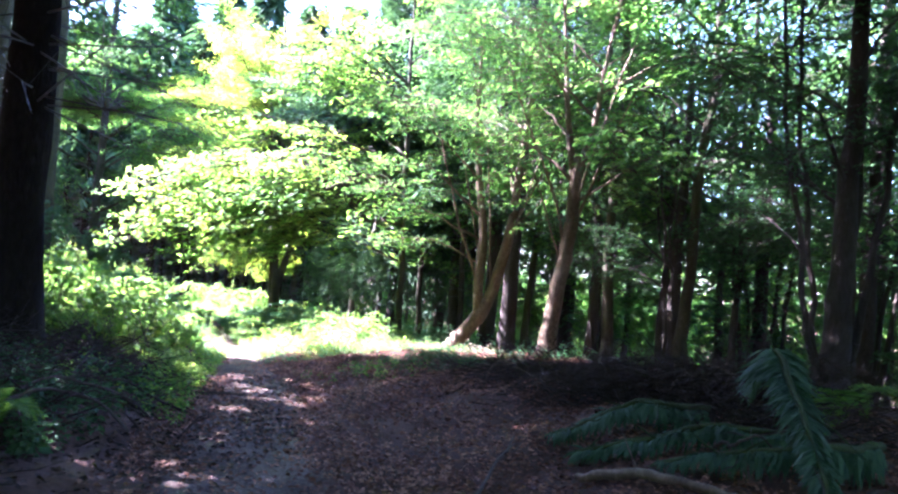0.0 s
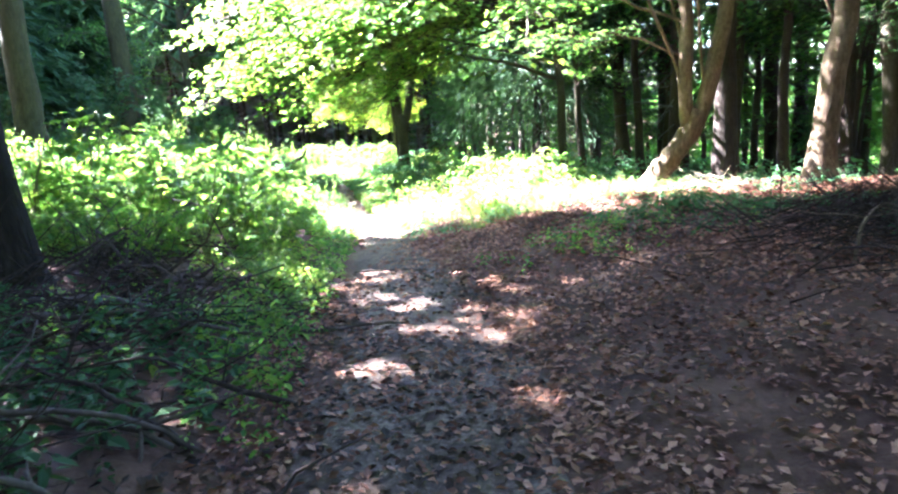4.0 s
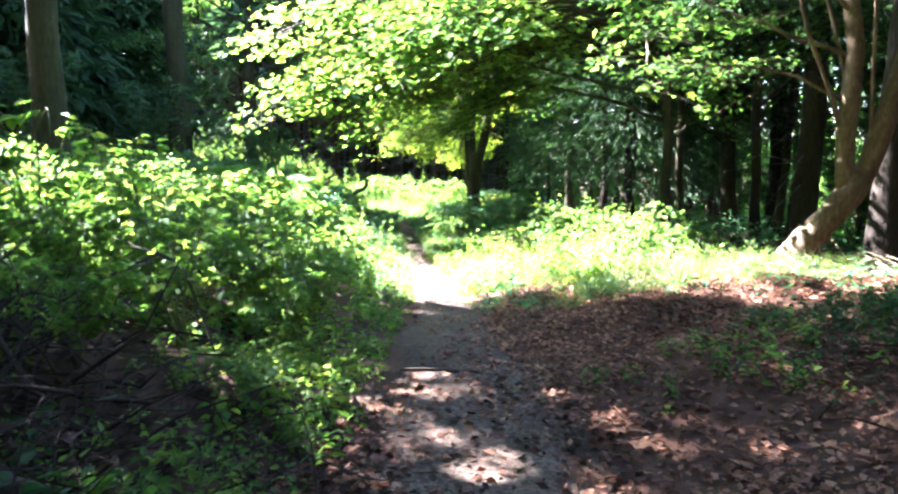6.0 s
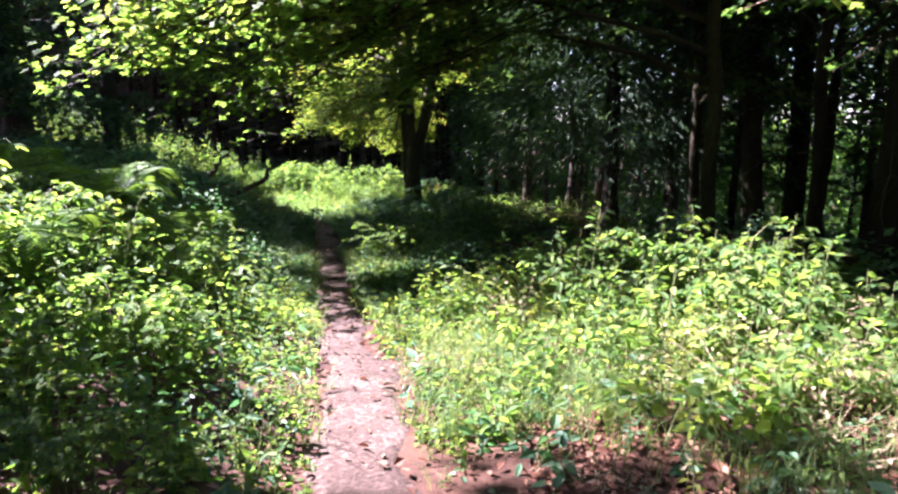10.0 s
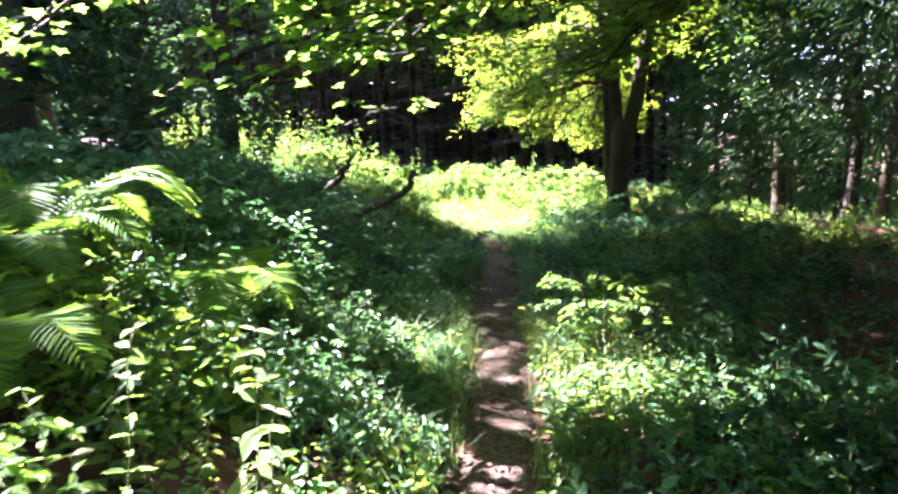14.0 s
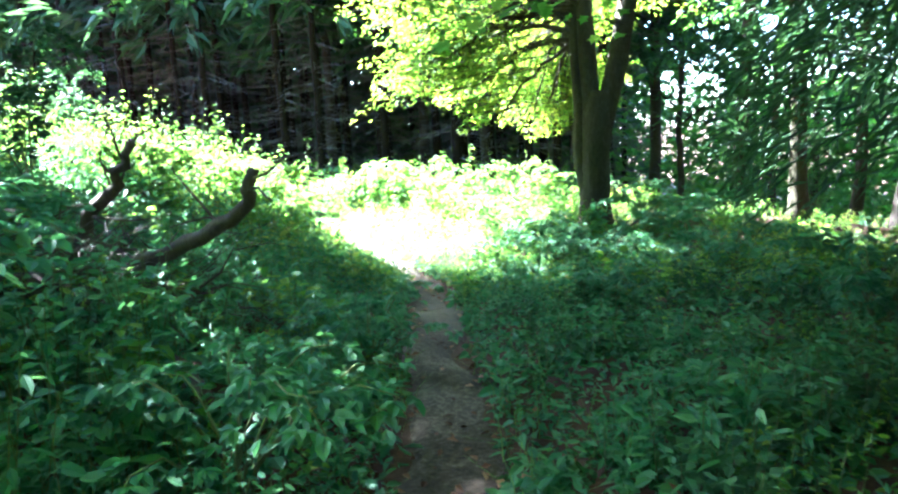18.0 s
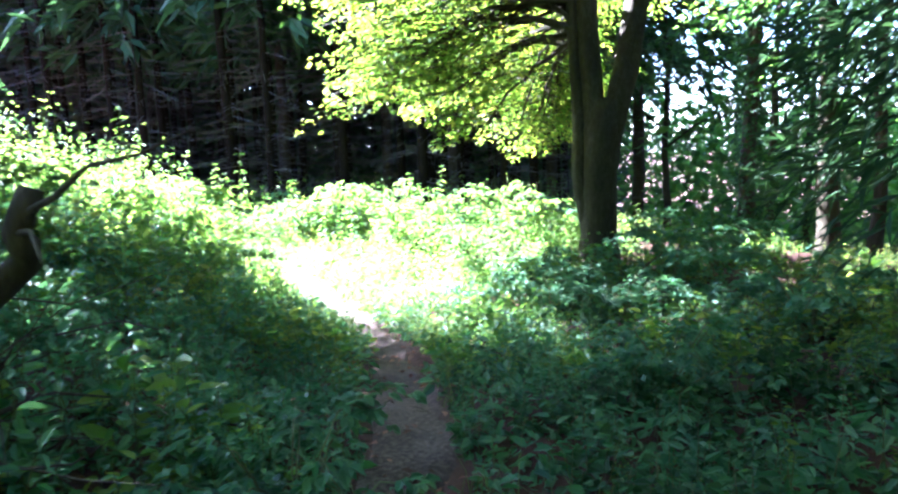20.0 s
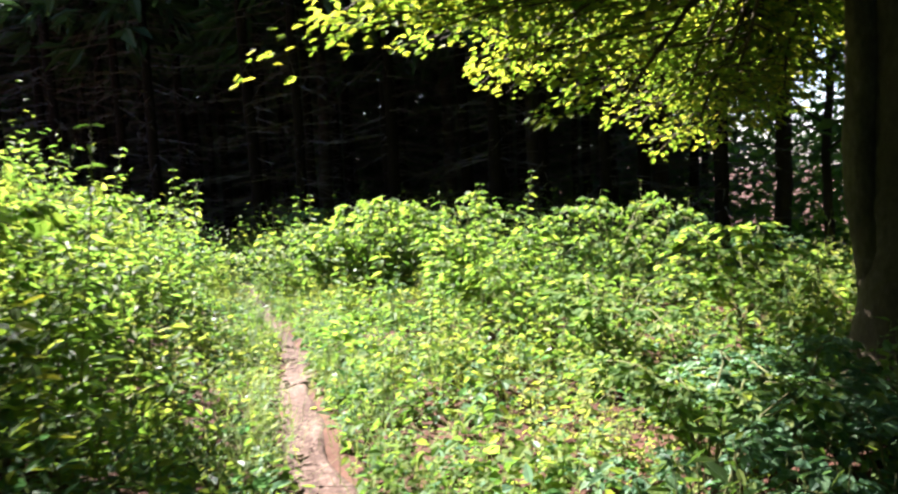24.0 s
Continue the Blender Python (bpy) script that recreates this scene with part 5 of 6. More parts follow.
BR = [shrub("bramble_bush", -5.2, 12.3, "bright green bramble with arching canes on the bank", M_HERB, 0.75, 0.8, 13, 26, 0.085, "brambles"),
      shrub("bramble_bush", -6.6, 14.6, "bright green bramble with arching canes on the bank", M_MAPLE, 0.85, 0.8, 13, 26, 0.095, "brambles"),
      shrub("bramble_bush", -8.6, 24.0, "dark green bramble in the shade of the trees", M_SHADEHERB, 0.6, 0.8, 13, 26, 0.085, "brambles")]
for x, y, k, s in ((-5.9, 11.4, 0, 1.0), (-6.9, 12.6, 1, 1.1), (-5.0, 13.4, 0, 0.8), (-7.6, 14.0, 0, 1.2), (-6.0, 15.9, 1, 0.9), (-7.3, 16.4, 1, 1.1), (-8.4, 15.2, 0, 1.2), (-8.6, 17.4, 0, 1.1), (-7.0, 18.0, 1, 0.8), (-9.6, 16.4, 2, 1.2), (-2.6, 18.0, 0, 0.9), (-3.5, 18.6, 0, 0.8), (-2.0, 17.2, 0, 0.7),
                   (-9.6, 21.5, 2, 1.2), (-9.8, 23.2, 2, 1.3), (-11.0, 24.6, 2, 1.4), (-8.9, 26.0, 2, 0.8), (-10.6, 22.4, 2, 1.4), (-11.4, 21.0, 2, 1.3), (-12.0, 19.4, 2, 1.4), (-10.8, 18.4, 0, 1.3), (-6.1, 22.3, 0, 0.75), (-5.2, 23.4, 2, 0.9), (-6.4, 25.6, 2, 0.8), (-5.4, 27.4, 2, 1.0), (-7.4, 28.2, 2, 0.8), (-6.2, 30.0, 2, 1.1),
                   (-11.6, 29.4, 0, 1.3), (-12.4, 30.2, 1, 1.5), (-13.2, 31.4, 0, 1.5), (-14.6, 32.6, 1, 1.6), (-13.0, 28.6, 0, 1.5), (-15.6, 34.0, 0, 1.5), (-14.4, 30.4, 1, 1.6), (-9.2, 31.6, 0, 0.8), (-9.9, 33.4, 0, 1.0), (-11.2, 34.6, 1, 1.0), (-8.9, 34.4, 1, 1.0), (-13.4, 36.6, 1, 1.2), (-14.2, 37.0, 0, 1.2), (-14.7, 36.4, 0, 1.1), (-13.9, 37.8, 2, 1.2), (-12.2, 36.4, 0, 1.2), (-10.2, 36.2, 0, 1.2), (-7.2, 32.0, 2, 1.1), (-8.8, 32.0, 2, 0.8), (-8.5, 31.2, 2, 0.8), (-8.9, 32.7, 2, 0.7), (-8.2, 31.8, 2, 0.9), (-9.2, 30.8, 2, 0.6), (-7.7, 30.9, 2, 0.9), (-6.6, 33.8, 2, 1.2), (-13.6, 37.6, 0, 1.3), (-15.0, 38.8, 2, 1.4), (-9.0, 38.0, 2, 1.3), (-4.1, 10.6, 0, 0.6), (-4.6, 11.7, 1, 0.7), (-4.7, 12.6, 0, 0.65), (-5.6, 13.0, 1, 0.8), (-5.3, 14.4, 0, 0.7), (-5.9, 14.9, 1, 0.75), (-6.4, 13.6, 0, 0.9), (-7.2, 15.2, 1, 0.9), (-4.9, 10.2, 1, 0.7), (-5.7, 10.4, 0, 0.8), (-6.3, 16.9, 0, 0.6), (-7.9, 17.0, 1, 0.9), (-8.0, 18.2, 1, 0.8)):
    ob = copy_thing(BR[k], pose(x, y, h1(x, y) - 0.03, 0, 0, rng.uniform(0, 360)))
    s = min(s, 1.2) * (0.75 if x < -11.5 and y < 33 else 0.72 if y < 19 and x < -3.8 else 1)
    ob.scale = (s, s, s * rng.uniform(0.85, 1.25))

# hazel saplings with broad leaves among the herbs of the bank
HS = shrub("hazel_sapling", -4.85, 11.0, "hazel sapling with broad bright green leaves on the bank", M_MAPLE, 0.85, 0.42, 6, 11, 0.1, "hazel saplings")
for x, y, s in ((-4.5, 11.7, 0.8), (-5.4, 11.5, 1.0), (-5.0, 12.3, 0.85), (-5.9, 12.1, 1.1), (-6.3, 12.9, 1.0), (-5.6, 13.4, 0.8), (-6.1, 14.3, 0.9), (-6.7, 15.5, 1.0), (-6.9, 16.6, 1.0), (-7.4, 13.6, 1.2), (-6.3, 11.4, 1.2), (-7.2, 17.6, 0.8), (-6.6, 10.9, 1.1)):
    ob = copy_thing(HS, pose(x, y, h1(x, y) - 0.02, 0, 0, rng.uniform(0, 360)))
    ob.scale = (s, s, s * rng.uniform(0.85, 1.2))

# understorey bushes filling the wood
US = [shrub("hazel_bush", 3.0, 26.0, "leafy hazel bush under the trees", M_BEECH, 2.6, 1.5, 16, 60, 0.12, "understorey bushes"),
      shrub("hazel_bush", -1.0, 36.0, "leafy hazel bush under the trees", M_DARKLEAF, 2.4, 1.5, 16, 60, 0.12, "understorey bushes")]
for x, y, k, s in ((6.4, 22.8, 0, 1), (8.0, 18.8, 1, 1), (9.6, 14.8, 1, 0.9), (1.0, 31.6, 0, 0.9), (4.2, 31.0, 1, 1.1), (7.0, 28.4, 0, 1.2), (-3.6, 40.8, 0, 0.9), (0.4, 38.8, 1, 1.1), (10.5, 20.5, 0, 1.2), (9.6, 25.2, 1, 1.2), (12.2, 16.6, 0, 1.1), (11.6, 11.6, 1, 1.0), (5.4, 25.4, 1, 0.8), (3.6, 36.6, 0, 1.2), (7.6, 37.6, 1, 1.3), (12.6, 29.0, 0, 1.4), (14.2, 22.4, 1, 1.4), (14.4, 13.2, 0, 1.2), (13.6, 8.2, 1, 1.2), (11.8, 5.0, 0, 1.1), (-5.0, 40.2, 0, 0.8), (-19.5, 33.4, 1, 0.8), (-17.5, 23.0, 1, 0.9), (-13.6, 18.6, 1, 0.8), (-18.0, 19.0, 1, 1.0), (-11.6, 22.6, 1, 0.75), (-12.6, 20.8, 1, 0.8), (-14.2, 22.6, 1, 0.95), (-11.9, 24.4, 1, 0.65), (-15.2, 26.6, 1, 0.9), (-13.2, 27.2, 1, 0.7), (-16.5, 20.5, 1, 0.9)):
    ob = copy_thing(US[k], pose(x, y, h1(x, y) - 0.03, 0, 0, rng.uniform(0, 360)))
    ob.scale = (s, s, s)


def fern(x, y, label, fronds, length, arch, group="ferns"):
    t = thing("fern", x, y, h1(x, y), label, "fern", group)
    for q in range(fronds):
        a = q * 2 * math.pi / fronds + rng.uniform(-0.3, 0.3)
        ln = length * rng.uniform(0.75, 1.1)
        s = np.linspace(0, 1, 12)
        H = np.array([math.cos(a), math.sin(a), 0])
        S = np.array([-math.sin(a), math.cos(a), 0])
        mid = H * (ln * 0.85 * s ** 1.1)[:, None] + np.array([0, 0, 1.0]) * (ln * arch * np.sin(s * 2.4))[:, None]
        b = Build()
        b.tube(mid, np.linspace(0.006, 0.002, 12), 4)
        k = 40
        f = np.repeat(np.linspace(0.14, 0.99, k), 2)
        sg = np.tile([-1.0, 1.0], k)
        P = np.stack([np.interp(f, s, mid[:, c]) for c in range(3)], 1)
        T = np.gradient(mid, axis=0)
        T = unit(np.stack([np.interp(f, s, T[:, c]) for c in range(3)], 1))
        D = S[None] * sg[:, None] + T * 0.45 + np.array([0, 0, -0.18])
        L = ln * 0.26 * np.sin(np.pi * np.clip(f * 0.86 + 0.12, 0, 1)) ** 0.8 + 0.015
        b.leaves(P, D, np.cross(T, S[None] * 1.0) * -1 + [0, 0, 0.6] + rng.normal(0, 0.08, P.shape), L, np.minimum(0.024, L * 0.3) + 0.004, 0.08, 0.15, simple=True)
        part("frond", b.mesh("frond", M_FERN, False), t)
    return t


# a broad-leaved bramble and a rusty dock at the edge of the first clearing
BL = shrub("bramble_bush", -2.3, 17.8, "bramble with broad glossy leaves at the clearing's edge", M_HERB, 0.85, 0.8, 11, 13, 0.12, "brambles")
for x, y, s in ((-1.5, 18.8, 0.8), (-2.0, 19.4, 0.9)):
    ob = copy_thing(BL, pose(x, y, h1(x, y) - 0.03, 0, 0, rng.uniform(0, 360)))
    ob.scale = (s, s, s)
dock = thing("dock_stalk", -3.35, 18.75, h1(-3.35, 18.75), "rusty brown seeding dock stalk among the herbs", "weed")
b = Build()
pts = wander((0, 0, -0.05), (0.06, 0.03, 1.15), 8, 0.01)
b.tube(pts, np.linspace(0.007, 0.003, 8), 5)
part("stem", b.mesh("stem", M_DEAD), dock)
b = Build()
f = rng.uniform(0.45, 1.0, 420)
P = np.stack([np.interp(f, np.linspace(0, 1, 8), pts[:, c]) for c in range(3)], 1) + rng.normal(0, 0.03, (420, 3))
b.leaves(P, around(420, 0.1, 0.4), around(420, 0.5, 0.5), rng.uniform(0.012, 0.025, 420), 0.014, 0.1, 0.1, simple=True)
part("seed_head", b.mesh("seed_head", M_LITTER, False), dock, "rust-brown seeds", "stuff")

FE = fern(-8.75, 19.45, "sunlit green fern with arching fronds on the bank", 13, 1.2, 0.66)
for x, y, s in ((-9.3, 18.9, 0.8), (-7.9, 18.7, 0.7), (-8.3, 20.6, 0.75), (-9.5, 20.3, 0.9), (-4.2, 4.6, 0.6), (-9.9, 19.2, 1.0), (4.6, 8.4, 0.8), (-3.6, 5.6, 0.5), (-7.35, 16.5, 0.75), (-7.9, 15.7, 0.6)):
    ob = copy_thing(FE, pose(x, y, h1(x, y) - 0.02, 0, 0, rng.uniform(0, 360)))
    ob.scale = (s, s, s)


def tall_weed(x, y, label, hgt, leaf, mat, n=16, group="tall weeds"):
    t = thing("tall_weed", x, y, h1(x, y), label, "weed", group)
    pts = wander((0, 0, -0.04), (rng.normal(0, 0.12), rng.normal(0, 0.12), hgt), 8, 0.012)
    b = Build()
    b.tube(pts, np.linspace(0.006, 0.002, 8), 5)
    part("stem", b.mesh("stem", M_STEM), t)
    lv = Build()
    f = np.linspace(0.15, 1.0, n)
    P = np.stack([np.interp(f, np.linspace(0, 1, 8), pts[:, c]) for c in range(3)], 1)
    for s in (0, math.pi):
        az = np.arange(n) * 1.57 + s + rng.normal(0, 0.2, n)
        D = np.stack([np.cos(az), np.sin(az), rng.normal(0.05, 0.25, n)], 1)
        L = leaf * (1.2 - 0.75 * f) * rng.uniform(0.8, 1.2, n)
        lv.leaves(P, D, np.array([0, 0, 1.0]) + rng.normal(0, 0.25, (n, 3)), L, L * 0.45, 0.1, 0.25)
    part("foliage", lv.mesh("foliage", mat, False), t, kind="stuff")
    return t


TW = [tall_weed(-4.25, 18.3, "tall nettle stalk in the sun", 1.05, 0.13, M_HERB), tall_weed(-3.1, 18.4, "tall nettle stalk in the sun", 1.25, 0.14, M_HERB), tall_weed(-7.0, 19.3, "pale sunlit weed with long leaves", 0.75, 0.2, M_GRASS, 9)]
for x, y, k, s in ((-2.2, 18.9, 1, 0.9), (-3.7, 19.0, 0, 0.9), (-1.4, 19.4, 1, 0.9), (-6.7, 19.0, 2, 0.8), (-7.4, 18.9, 2, 0.9), (-6.9, 18.4, 2, 0.7), (-5.9, 17.6, 0, 0.8), (-6.6, 16.9, 1, 0.8), (-14.8, 34.6, 1, 1.3), (-15.4, 36.0, 0, 1.4), (-13.9, 35.8, 1, 1.1), (-12.9, 34.9, 0, 1.1), (-13.4, 33.0, 1, 1.2), (-12.6, 31.6, 0, 1.4), (-13.7, 30.6, 1, 1.4), (-15.0, 33.4, 0, 1.5), (-11.8, 36.0, 1, 1.1), (-10.6, 35.4, 0, 1.0), (-16.4, 36.6, 1, 1.2), (-12.0, 30.6, 1, 1.3), (-16.0, 32.0, 0, 1.5), (-11.9, 37.4, 1, 1.2), (-14.4, 37.0, 0, 1.3)):
    ob = copy_thing(TW[k], pose(x, y, h1(x, y), 0, 0, rng.uniform(0, 360)))
    ob.scale = (s, s, s)

for q in range(64):
    if q < 40:
        x, y, s = rng.uniform(-16, -11), rng.uniform(30.4, 37), rng.uniform(0.8, 1.25)
    else:
        x, y, s = rng.uniform(-7.5, -2.2), rng.uniform(15.6, 19.4), rng.uniform(0.45, 0.85)
    if abs(float(side(x, y))) < 0.7:
        continue
    ob = copy_thing(TW[q % 2], pose(x, y, h1(x, y), 0, 0, rng.uniform(0, 360)))
    ob.scale = (s, s, s)

# a yellowing sapling on the sunny bank
SAP = [tall_weed(-11.75, 30.35, "yellow-green sapling with broad leaves on the bank", 1.0, 0.17, M_GOLD, 12, "yellow saplings")]
for x, y, s in ((-11.95, 30.55, 1.1), (-11.6, 30.2, 0.8), (-12.05, 30.3, 0.95)):
    ob = copy_thing(SAP[0], pose(x, y, h1(x, y), 0, 0, rng.uniform(0, 360)))
    ob.scale = (s, s, s)

# ---- fallen wood ----
def fallen(name, label, pts, r0, r1, mat, twigs=0, category="branch", sides=9, absolute=False):
    pts = np.array(pts, float)
    s = np.linspace(0, 1, len(pts))
    f = np.linspace(0, 1, 14)
    P = np.stack([np.interp(f, s, pts[:, k]) for k in range(3)], 1)
    if not absolute:
        P[:, 2] += height(P[:, 0], P[:, 1])
    P[1:-1] = (P[:-2] + 2 * P[1:-1] + P[2:]) / 4
    P += rng.normal(0, 0.25 * r0, P.shape)
    o = P[0].copy()
    t = thing(name, o[0], o[1], o[2], label, category)
    b = Build()
    b.tube(P - o, np.linspace(r0, r1, 14), sides, 0.06)
    part("wood", b.mesh("wood", mat), t)
    for q in range(twigs):
        k = int(rng.integers(2, 13))
        d = unit(rng.normal(0, 1, 3) * [1, 1, 0.5] + [0, 0, 0.35])
        ln = rng.uniform(0.25, 0.7)
        w = wander(P[k] - o, P[k] - o + d * ln, 5, 0.02)
        b = Build()
        b.tube(w, np.linspace(min(r1 * 0.9, 0.012), 0.003, 5), 5)
        part("side_twig", b.mesh("side_twig", mat), t)
    return t


fallen("broken_limb", "dark broken limb with an upturned end among the nettles", [(-10.9, 25.6, -0.42), (-10.4, 25.52, -0.30), (-10.0, 25.45, -0.22), (-9.6, 25.36, -0.06), (-9.36, 25.28, 0.10), (-9.29, 25.28, 0.2), (-9.25, 25.31, 0.32)], 0.065, 0.036, M_DEAD, 4, absolute=True)
fallen("broken_limb", "second dark stub of the fallen tree", [(-11.2, 25.7, -0.4), (-10.9, 25.6, -0.02), (-10.55, 25.55, 0.2), (-10.3, 25.5, 0.52)], 0.06, 0.03, M_DEAD, 9, absolute=True)
fallen("fallen_log", "dark rotten log in the bank", [(-11.6, 24.4, 0.12), (-10.6, 25.0, 0.15), (-9.2, 24.6, 0.05)], 0.14, 0.09, M_DEAD, 6, "log")
def spruce_bough(label, pts, n, lo, hi):
    """A lying or leaning bough with needle sprays on both sides."""
    bough = fallen("spruce_bough", label, pts, 0.04, 0.015, M_MOSS, 3)
    pts = np.array(pts)
    f = rng.uniform(0, 1, n)
    s = np.linspace(0, 1, len(pts))
    P = np.stack([np.interp(f, s, pts[:, k]) for k in range(3)], 1)
    P[:, 2] += height(P[:, 0], P[:, 1])
    way = unit(pts[-1] - pts[0])
    across = unit(np.cross(way, [0, 0, 1.0]))
    D = unit(rng.choice([-1.0, 1.0], n)[:, None] * across * 0.9 + way * 0.75 + rng.normal(0, 0.22, (n, 3)) - [0, 0, 0.45])
    L = rng.uniform(lo, hi, n) * (1.1 - 0.6 * f)
    nb = Build()
    nb.leaves(P - np.array(bough.location), D, np.array([0, 0, 1.0]) + rng.normal(0, 0.3, (n, 3)), L, L * 0.13, 0.1, 0.3, simple=True)
    part("needle_spray", nb.mesh("needle_spray", M_NEEDLE, False), bough, "dark green needles", "stuff")


spruce_bough("drooping dark green spruce bough leaning over the brushwood", [(3.3, 7.2, 0.75), (2.95, 6.3, 1.0), (2.75, 5.4, 0.75), (2.55, 4.5, 0.22)], 1500, 0.18, 0.42)
spruce_bough("dark green spruce bough lying on the brash", [(2.9, 7.6, 0.25), (2.2, 7.3, 0.32), (1.7, 7.1, 0.28), (1.15, 7.0, 0.1)], 900, 0.15, 0.4)
spruce_bough("dark green spruce bough lying on the brash", [(3.3, 6.6, 0.2), (2.6, 6.5, 0.25), (1.9, 6.5, 0.2), (1.3, 6.6, 0.08)], 900, 0.15, 0.4)
spruce_bough("dark green spruce bough lying on the brash", [(3.9, 6.2, 0.3), (3.2, 5.8, 0.3), (2.5, 5.7, 0.22), (1.9, 5.9, 0.1)], 800, 0.15, 0.4)
fallen("broken_stub", "reddish broken spruce branch standing out of the brash", [(3.3, 9.0, 0.3), (3.0, 8.7, 0.5), (2.7, 8.3, 0.35)], 0.03, 0.012, M_PALE, 3)
fallen("broken_stub", "reddish broken spruce branch standing out of the brash", [(3.9, 9.2, 0.35), (3.5, 8.9, 0.62), (3.2, 8.6, 0.6)], 0.025, 0.01, M_PALE, 3)
fallen("pale_branch", "pale bare branch on the litter", [(1.25, 6.2, 0.05), (1.7, 5.75, 0.09), (2.3, 5.2, 0.05)], 0.05, 0.035, M_PALE, 1)
fallen("bent_branch", "bent grey branch on the dark bank", [(-3.9, 5.9, 0.08), (-3.6, 6.4, 0.26), (-3.2, 6.7, 0.24), (-2.9, 6.7, 0.03)], 0.02, 0.012, M_DEAD, 2)
fallen("bent_branch", "bent grey branch on the dark bank", [(-4.0, 6.4, 0.05), (-3.7, 6.9, 0.30), (-3.3, 7.3, 0.22), (-3.0, 7.5, 0.02)], 0.018, 0.010, M_DEAD, 2)
fallen("fallen_branch", "straight dead branch lying across the bank", [(-4.6, 8.4, 0.12), (-4.1, 8.7, 0.14), (-3.4, 9.0, 0.10)], 0.022, 0.014, M_DEAD, 3)
fallen("fallen_branch", "straight dead branch lying across the bank", [(-4.3, 7.2, 0.06), (-3.7, 7.5, 0.08), (-3.1, 7.4, 0.05)], 0.025, 0.014, M_DEAD, 2)
fallen("bare_cane", "dark bent cane over the bank plants", [(-5.2, 10.6, 0.35), (-4.9, 10.9, 0.62), (-4.7, 10.9, 0.55), (-4.45, 10.8, 0.05)], 0.013, 0.008, M_DEAD, 2)
fallen("fallen_log", "brown bare log lying on the dark bank", [(-5.3, 8.75, 0.07), (-4.6, 9.0, 0.09), (-3.95, 9.15, 0.05)], 0.065, 0.05, M_DEAD, 0, "log")
for q in range(9):
    a, ln = rng.uniform(0, 6.28), rng.uniform(0.5, 1.0)
    fallen("bare_branch", "bare twisted branch in the dark hollow of the bank", [(-5.1 - math.cos(a) * ln * 0.5, 10.0 - math.sin(a) * ln * 0.4, 0.04), (-5.1, 10.0 + rng.uniform(-0.3, 0.3), rng.uniform(0.2, 0.45)), (-5.1 + math.cos(a) * ln * 0.5, 10.0 + math.sin(a) * ln * 0.4, 0.06)], 0.016, 0.007, M_DEAD, 4)
fallen("fallen_branch", "thin dead branch on the leaf litter", [(0.3, 5.6, 0.03), (0.6, 6.5, 0.10), (0.8, 7.2, 0.04)], 0.018, 0.01, M_DEAD, 2)
fallen("tree_root", "dark bare root crossing the path", [(-3.35, 9.6, 0.03), (-2.9, 9.75, 0.05), (-2.6, 9.9, 0.02)], 0.018, 0.010, M_DEAD, 0, "root")
fallen("tree_root", "dark bare root crossing the path", [(-3.7, 12.0, 0.03), (-3.2, 12.15, 0.03), (-2.8, 12.1, 0.015)], 0.014, 0.008, M_DEAD, 0, "root")
for q in range(90):
    left = q % 2 == 0
    x0, y0 = (rng.uniform(-6.5, -2.8), rng.uniform(2.5, 9.2)) if left else (rng.uniform(1.9, 6.0), rng.uniform(4.5, 13.0))
    a, ln = rng.uniform(0, 6.28), rng.uniform(0.5, 1.7)
    dx, dy = math.cos(a) * ln, math.sin(a) * ln
    if float(side(x0 + dx, y0 + dy)) * (1 if left else -1) < 0.15:
        dx, dy = -dx, -dy
    if float(side(x0 + dx, y0 + dy)) * (1 if left else -1) < 0.15:
        continue
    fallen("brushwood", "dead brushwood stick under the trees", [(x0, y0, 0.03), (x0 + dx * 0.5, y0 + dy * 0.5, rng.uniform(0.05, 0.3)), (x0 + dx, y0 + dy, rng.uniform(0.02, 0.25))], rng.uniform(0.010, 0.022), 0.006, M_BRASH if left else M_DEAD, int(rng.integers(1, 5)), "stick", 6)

# short twigs trodden into the path
x, y = scatter(5200, -14, 1.5, 1.5, 34, lambda x, y: np.abs(path_x(y) - x) < path_w(y) + 0.5)
n = len(x)
b = Build()
P = np.stack([x, y, height(x, y) + rng.uniform(0.018, 0.04, n)], 1)
b.sticks(P, P + around(n, 0.02, 0.05) * rng.uniform(0.04, 0.24, n)[:, None], rng.uniform(0.0015, 0.004, n), 0.0012)
tagged(new("fallen_twigs", b.mesh("fallen_twigs", M_DEAD, False)), "short dead twigs trodden into the path", "twigs", kind="stuff")

# dry stalks at the edge of the first clearing
b = Build()
x, y = scatter(900, -2.6, 1.2, 15.2, 18.6, lambda x, y: 0.3 + 0.7 * clumpy(x, y, 1.9, 4))
n = len(x)
P = np.stack([x, y, height(x, y) + rng.uniform(0.0, 0.12, n)], 1)
b.sticks(P, P + around(n, 0.15, 0.25) * rng.uniform(0.15, 0.6, n)[:, None], 0.004, 0.002)
tagged(new("dry_stalks", b.mesh("dry_stalks", M_DRY, False)), "straw-coloured dead stalks lying in the sun", "dead stalks", kind="stuff")

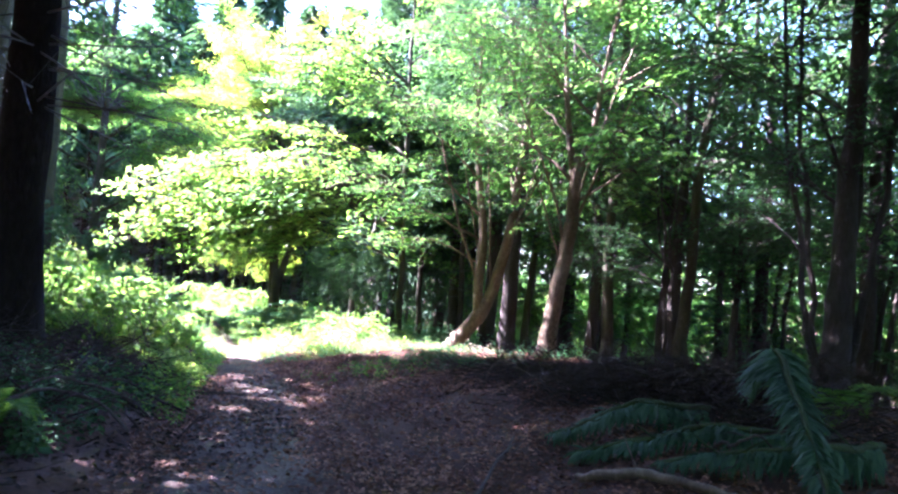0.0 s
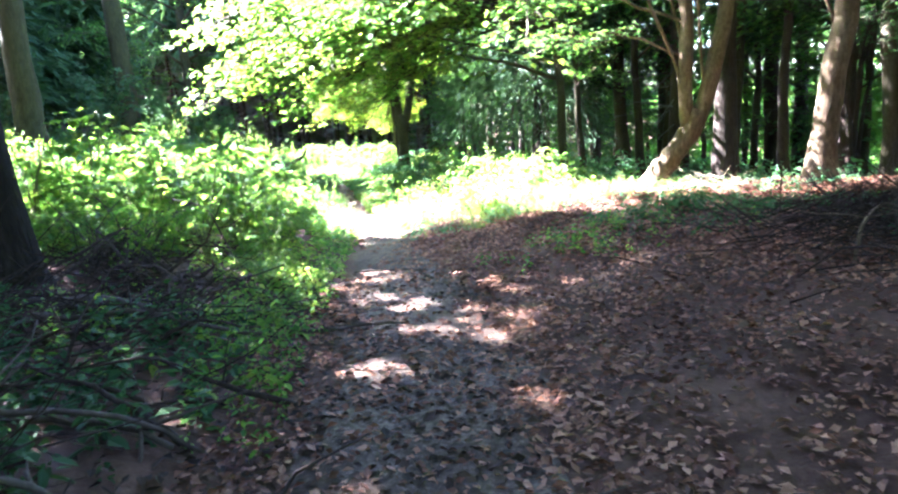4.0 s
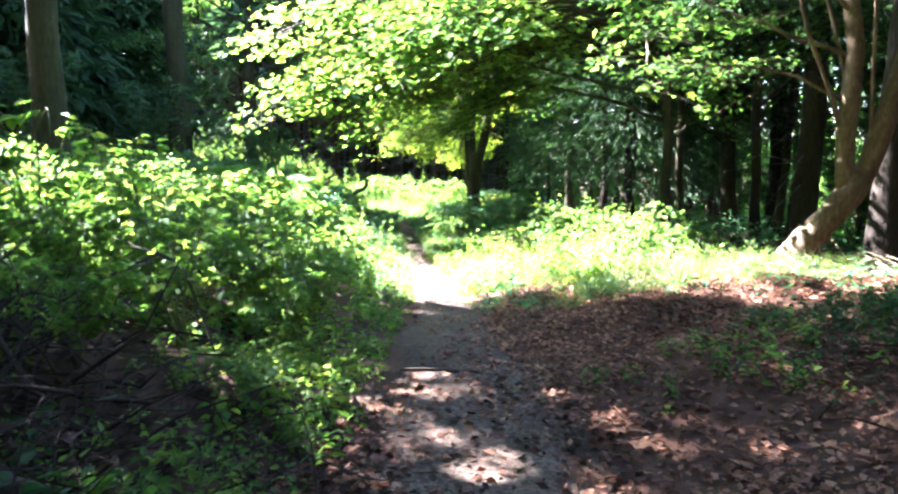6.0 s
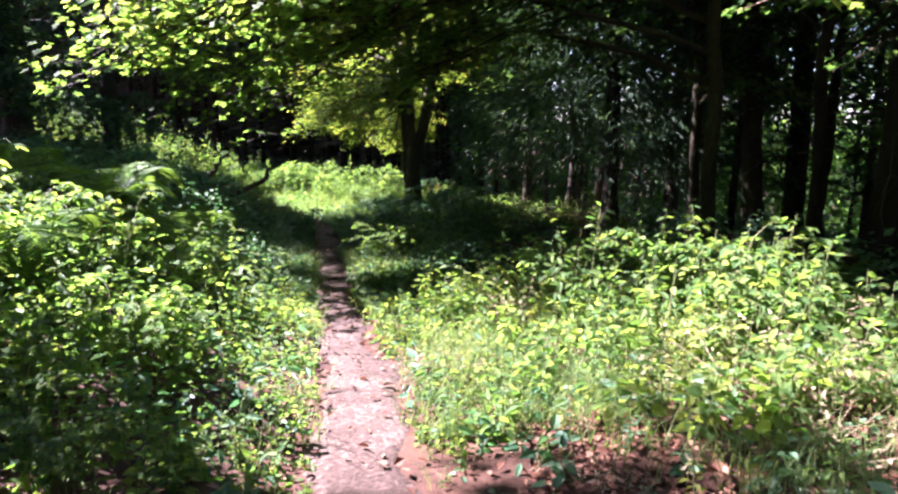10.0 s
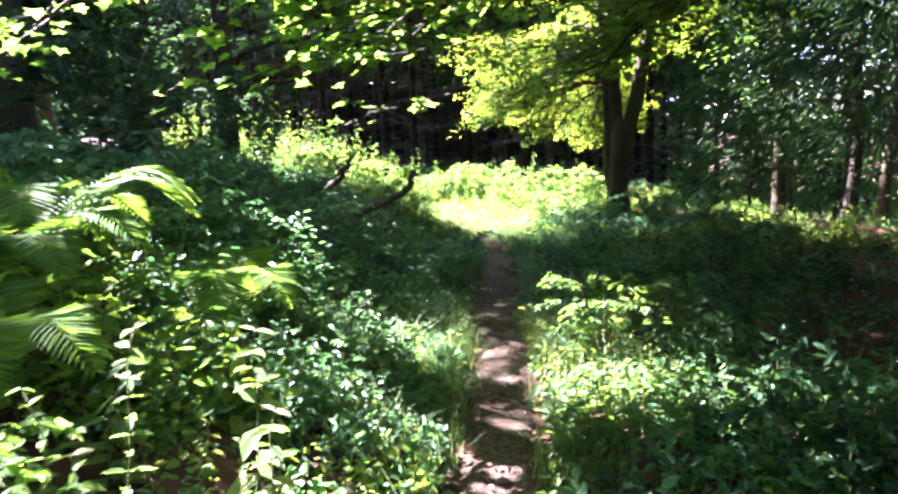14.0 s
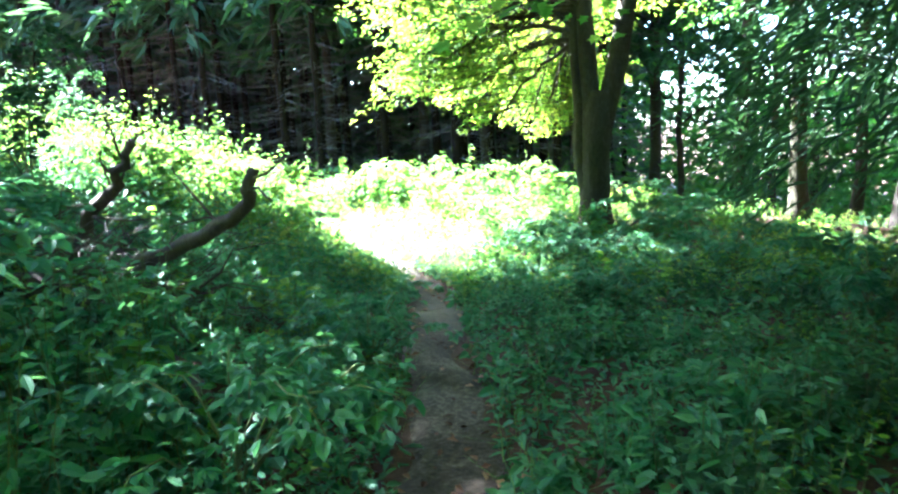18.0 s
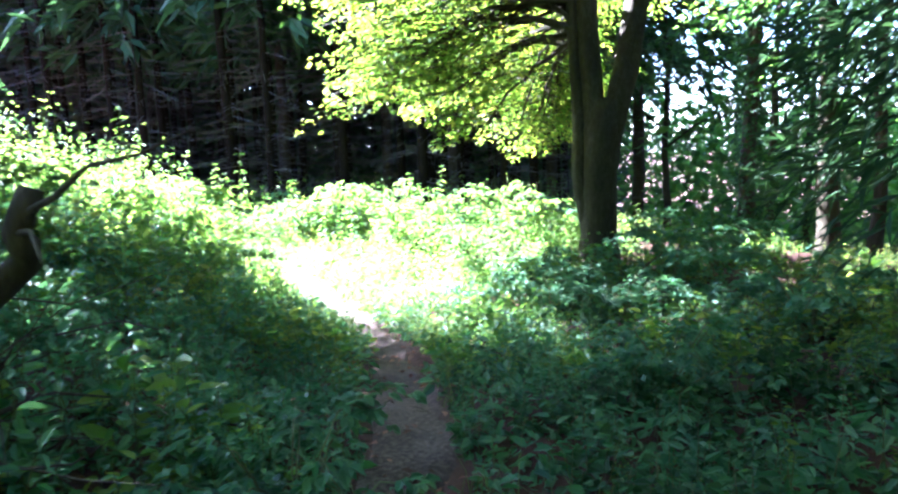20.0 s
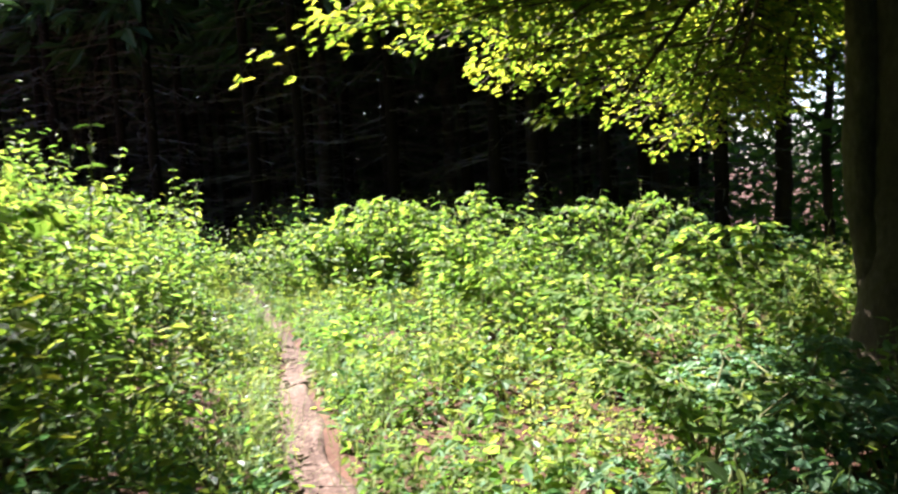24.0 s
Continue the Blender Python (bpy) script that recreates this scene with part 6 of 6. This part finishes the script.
# brown dead twigs heaped round the fallen tree
def brush_heap(x, y, label, n, wide, deep, tall, mat=M_DEAD):
    heap = thing("brush_heap", x, y, h1(x, y), label, "brushwood", "brush heaps")
    A = rng.normal(0, 1, (n, 3)) * [wide, deep, tall] + [0, 0, tall]
    A[:, 2] = np.abs(A[:, 2])
    A[:, 2] += height(x + A[:, 0], y + A[:, 1]) - h1(x, y)
    D = around(n, 0.12, 0.35)
    L = rng.uniform(0.2, 0.9, n)[:, None]
    mid = A + D * L * 0.5 + rng.normal(0, 0.03, (n, 3))
    end = mid + unit(D + rng.normal(0, 0.3, (n, 3))) * L * 0.5
    thick = rng.uniform(0.004, 0.009, n)
    for q in range(24):
        b = Build()
        b.tube(np.stack([A[q], mid[q], end[q]]), np.array([0.012, 0.008, 0.004]), 6)
        part("stick", b.mesh("stick", mat), heap)
    b = Build()
    b.sticks(A[24:], mid[24:], thick[24:], 0.004)
    b.sticks(mid[24:], end[24:], 0.004, 0.0015)
    part("brush", b.mesh("brush", mat, False), heap, kind="stuff")


brush_heap(-10.7, 25.4, "tangled brown dead twigs round the fallen limb", 420, 0.45, 0.4, 0.2)
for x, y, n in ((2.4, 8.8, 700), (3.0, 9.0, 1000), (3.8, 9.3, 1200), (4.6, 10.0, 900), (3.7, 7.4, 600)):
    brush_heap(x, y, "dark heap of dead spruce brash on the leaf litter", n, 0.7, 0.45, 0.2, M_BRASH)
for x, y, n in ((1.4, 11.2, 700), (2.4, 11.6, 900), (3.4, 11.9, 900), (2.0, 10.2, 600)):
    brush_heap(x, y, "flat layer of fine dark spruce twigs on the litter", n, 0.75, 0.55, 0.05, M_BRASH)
for pts in ([(0.62, 9.9, 0.05), (0.7, 10.0, 0.3), (0.85, 10.1, 0.36), (1.0, 10.05, 0.28)], [(1.7, 10.3, 0.08), (1.5, 10.2, 0.27), (1.2, 10.1, 0.2)], [(1.75, 9.3, 0.06), (1.45, 9.2, 0.2), (1.1, 9.25, 0.12)], [(1.9, 9.6, 0.1), (1.6, 9.5, 0.24), (1.25, 9.4, 0.05)]):
    fallen("broken_stub", "pale broken twig standing out of the dark litter", pts, 0.014, 0.006, M_PALE, 3)
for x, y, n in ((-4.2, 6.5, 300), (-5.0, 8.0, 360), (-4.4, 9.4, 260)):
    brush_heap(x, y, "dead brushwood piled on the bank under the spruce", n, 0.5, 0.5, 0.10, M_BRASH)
# litter and sticks at the beech's foot
fallen("fallen_branch", "short dead branch against the beech's foot", [(-8.75, 32.6, 0.1), (-8.2, 32.5, 0.22), (-7.7, 32.7, 0.06)], 0.03, 0.015, M_DEAD, 3)
fallen("fallen_branch", "short dead branch against the beech's foot", [(-7.9, 32.2, 0.03), (-7.4, 32.5, 0.25), (-7.2, 32.9, 0.35)], 0.02, 0.01, M_DEAD, 2)

# an ivy-clad trunk beyond the beech
ivy = broadleaf("ivy_tree", -5.5, 38.6, "dark tree with an ivy-clad trunk", M_SPRUCE, M_DARKLEAF, [(0, 0, 0.1, 0, 12, 0.17, 0.08, 0.02)], canopy_limbs(0, 5, 11.5, 14, 3.0, 1.0, 0.04), (7, 1.4, 1.1, 0.22, 0.15), leaf=0.14, per=28, simple=True)
b = Build()
n = 2600
zz = rng.uniform(0.1, 7.5, n)
az = rng.uniform(0, 6.283, n)
rr = 0.19 - 0.008 * zz + rng.uniform(0.0, 0.12, n)
O = np.stack([np.cos(az), np.sin(az), np.zeros(n)], 1)
b.leaves(O * rr[:, None] + np.stack([0 * zz, 0 * zz, zz], 1), np.array([0, 0, -0.8]) + O * 0.5 + rng.normal(0, 0.4, (n, 3)), O + rng.normal(0, 0.3, (n, 3)), 0.09, 0.08, 0.1, 0.1, simple=True)
part("ivy", b.mesh("ivy", M_DARKLEAF, False), ivy, "glossy dark ivy leaves", "stuff")
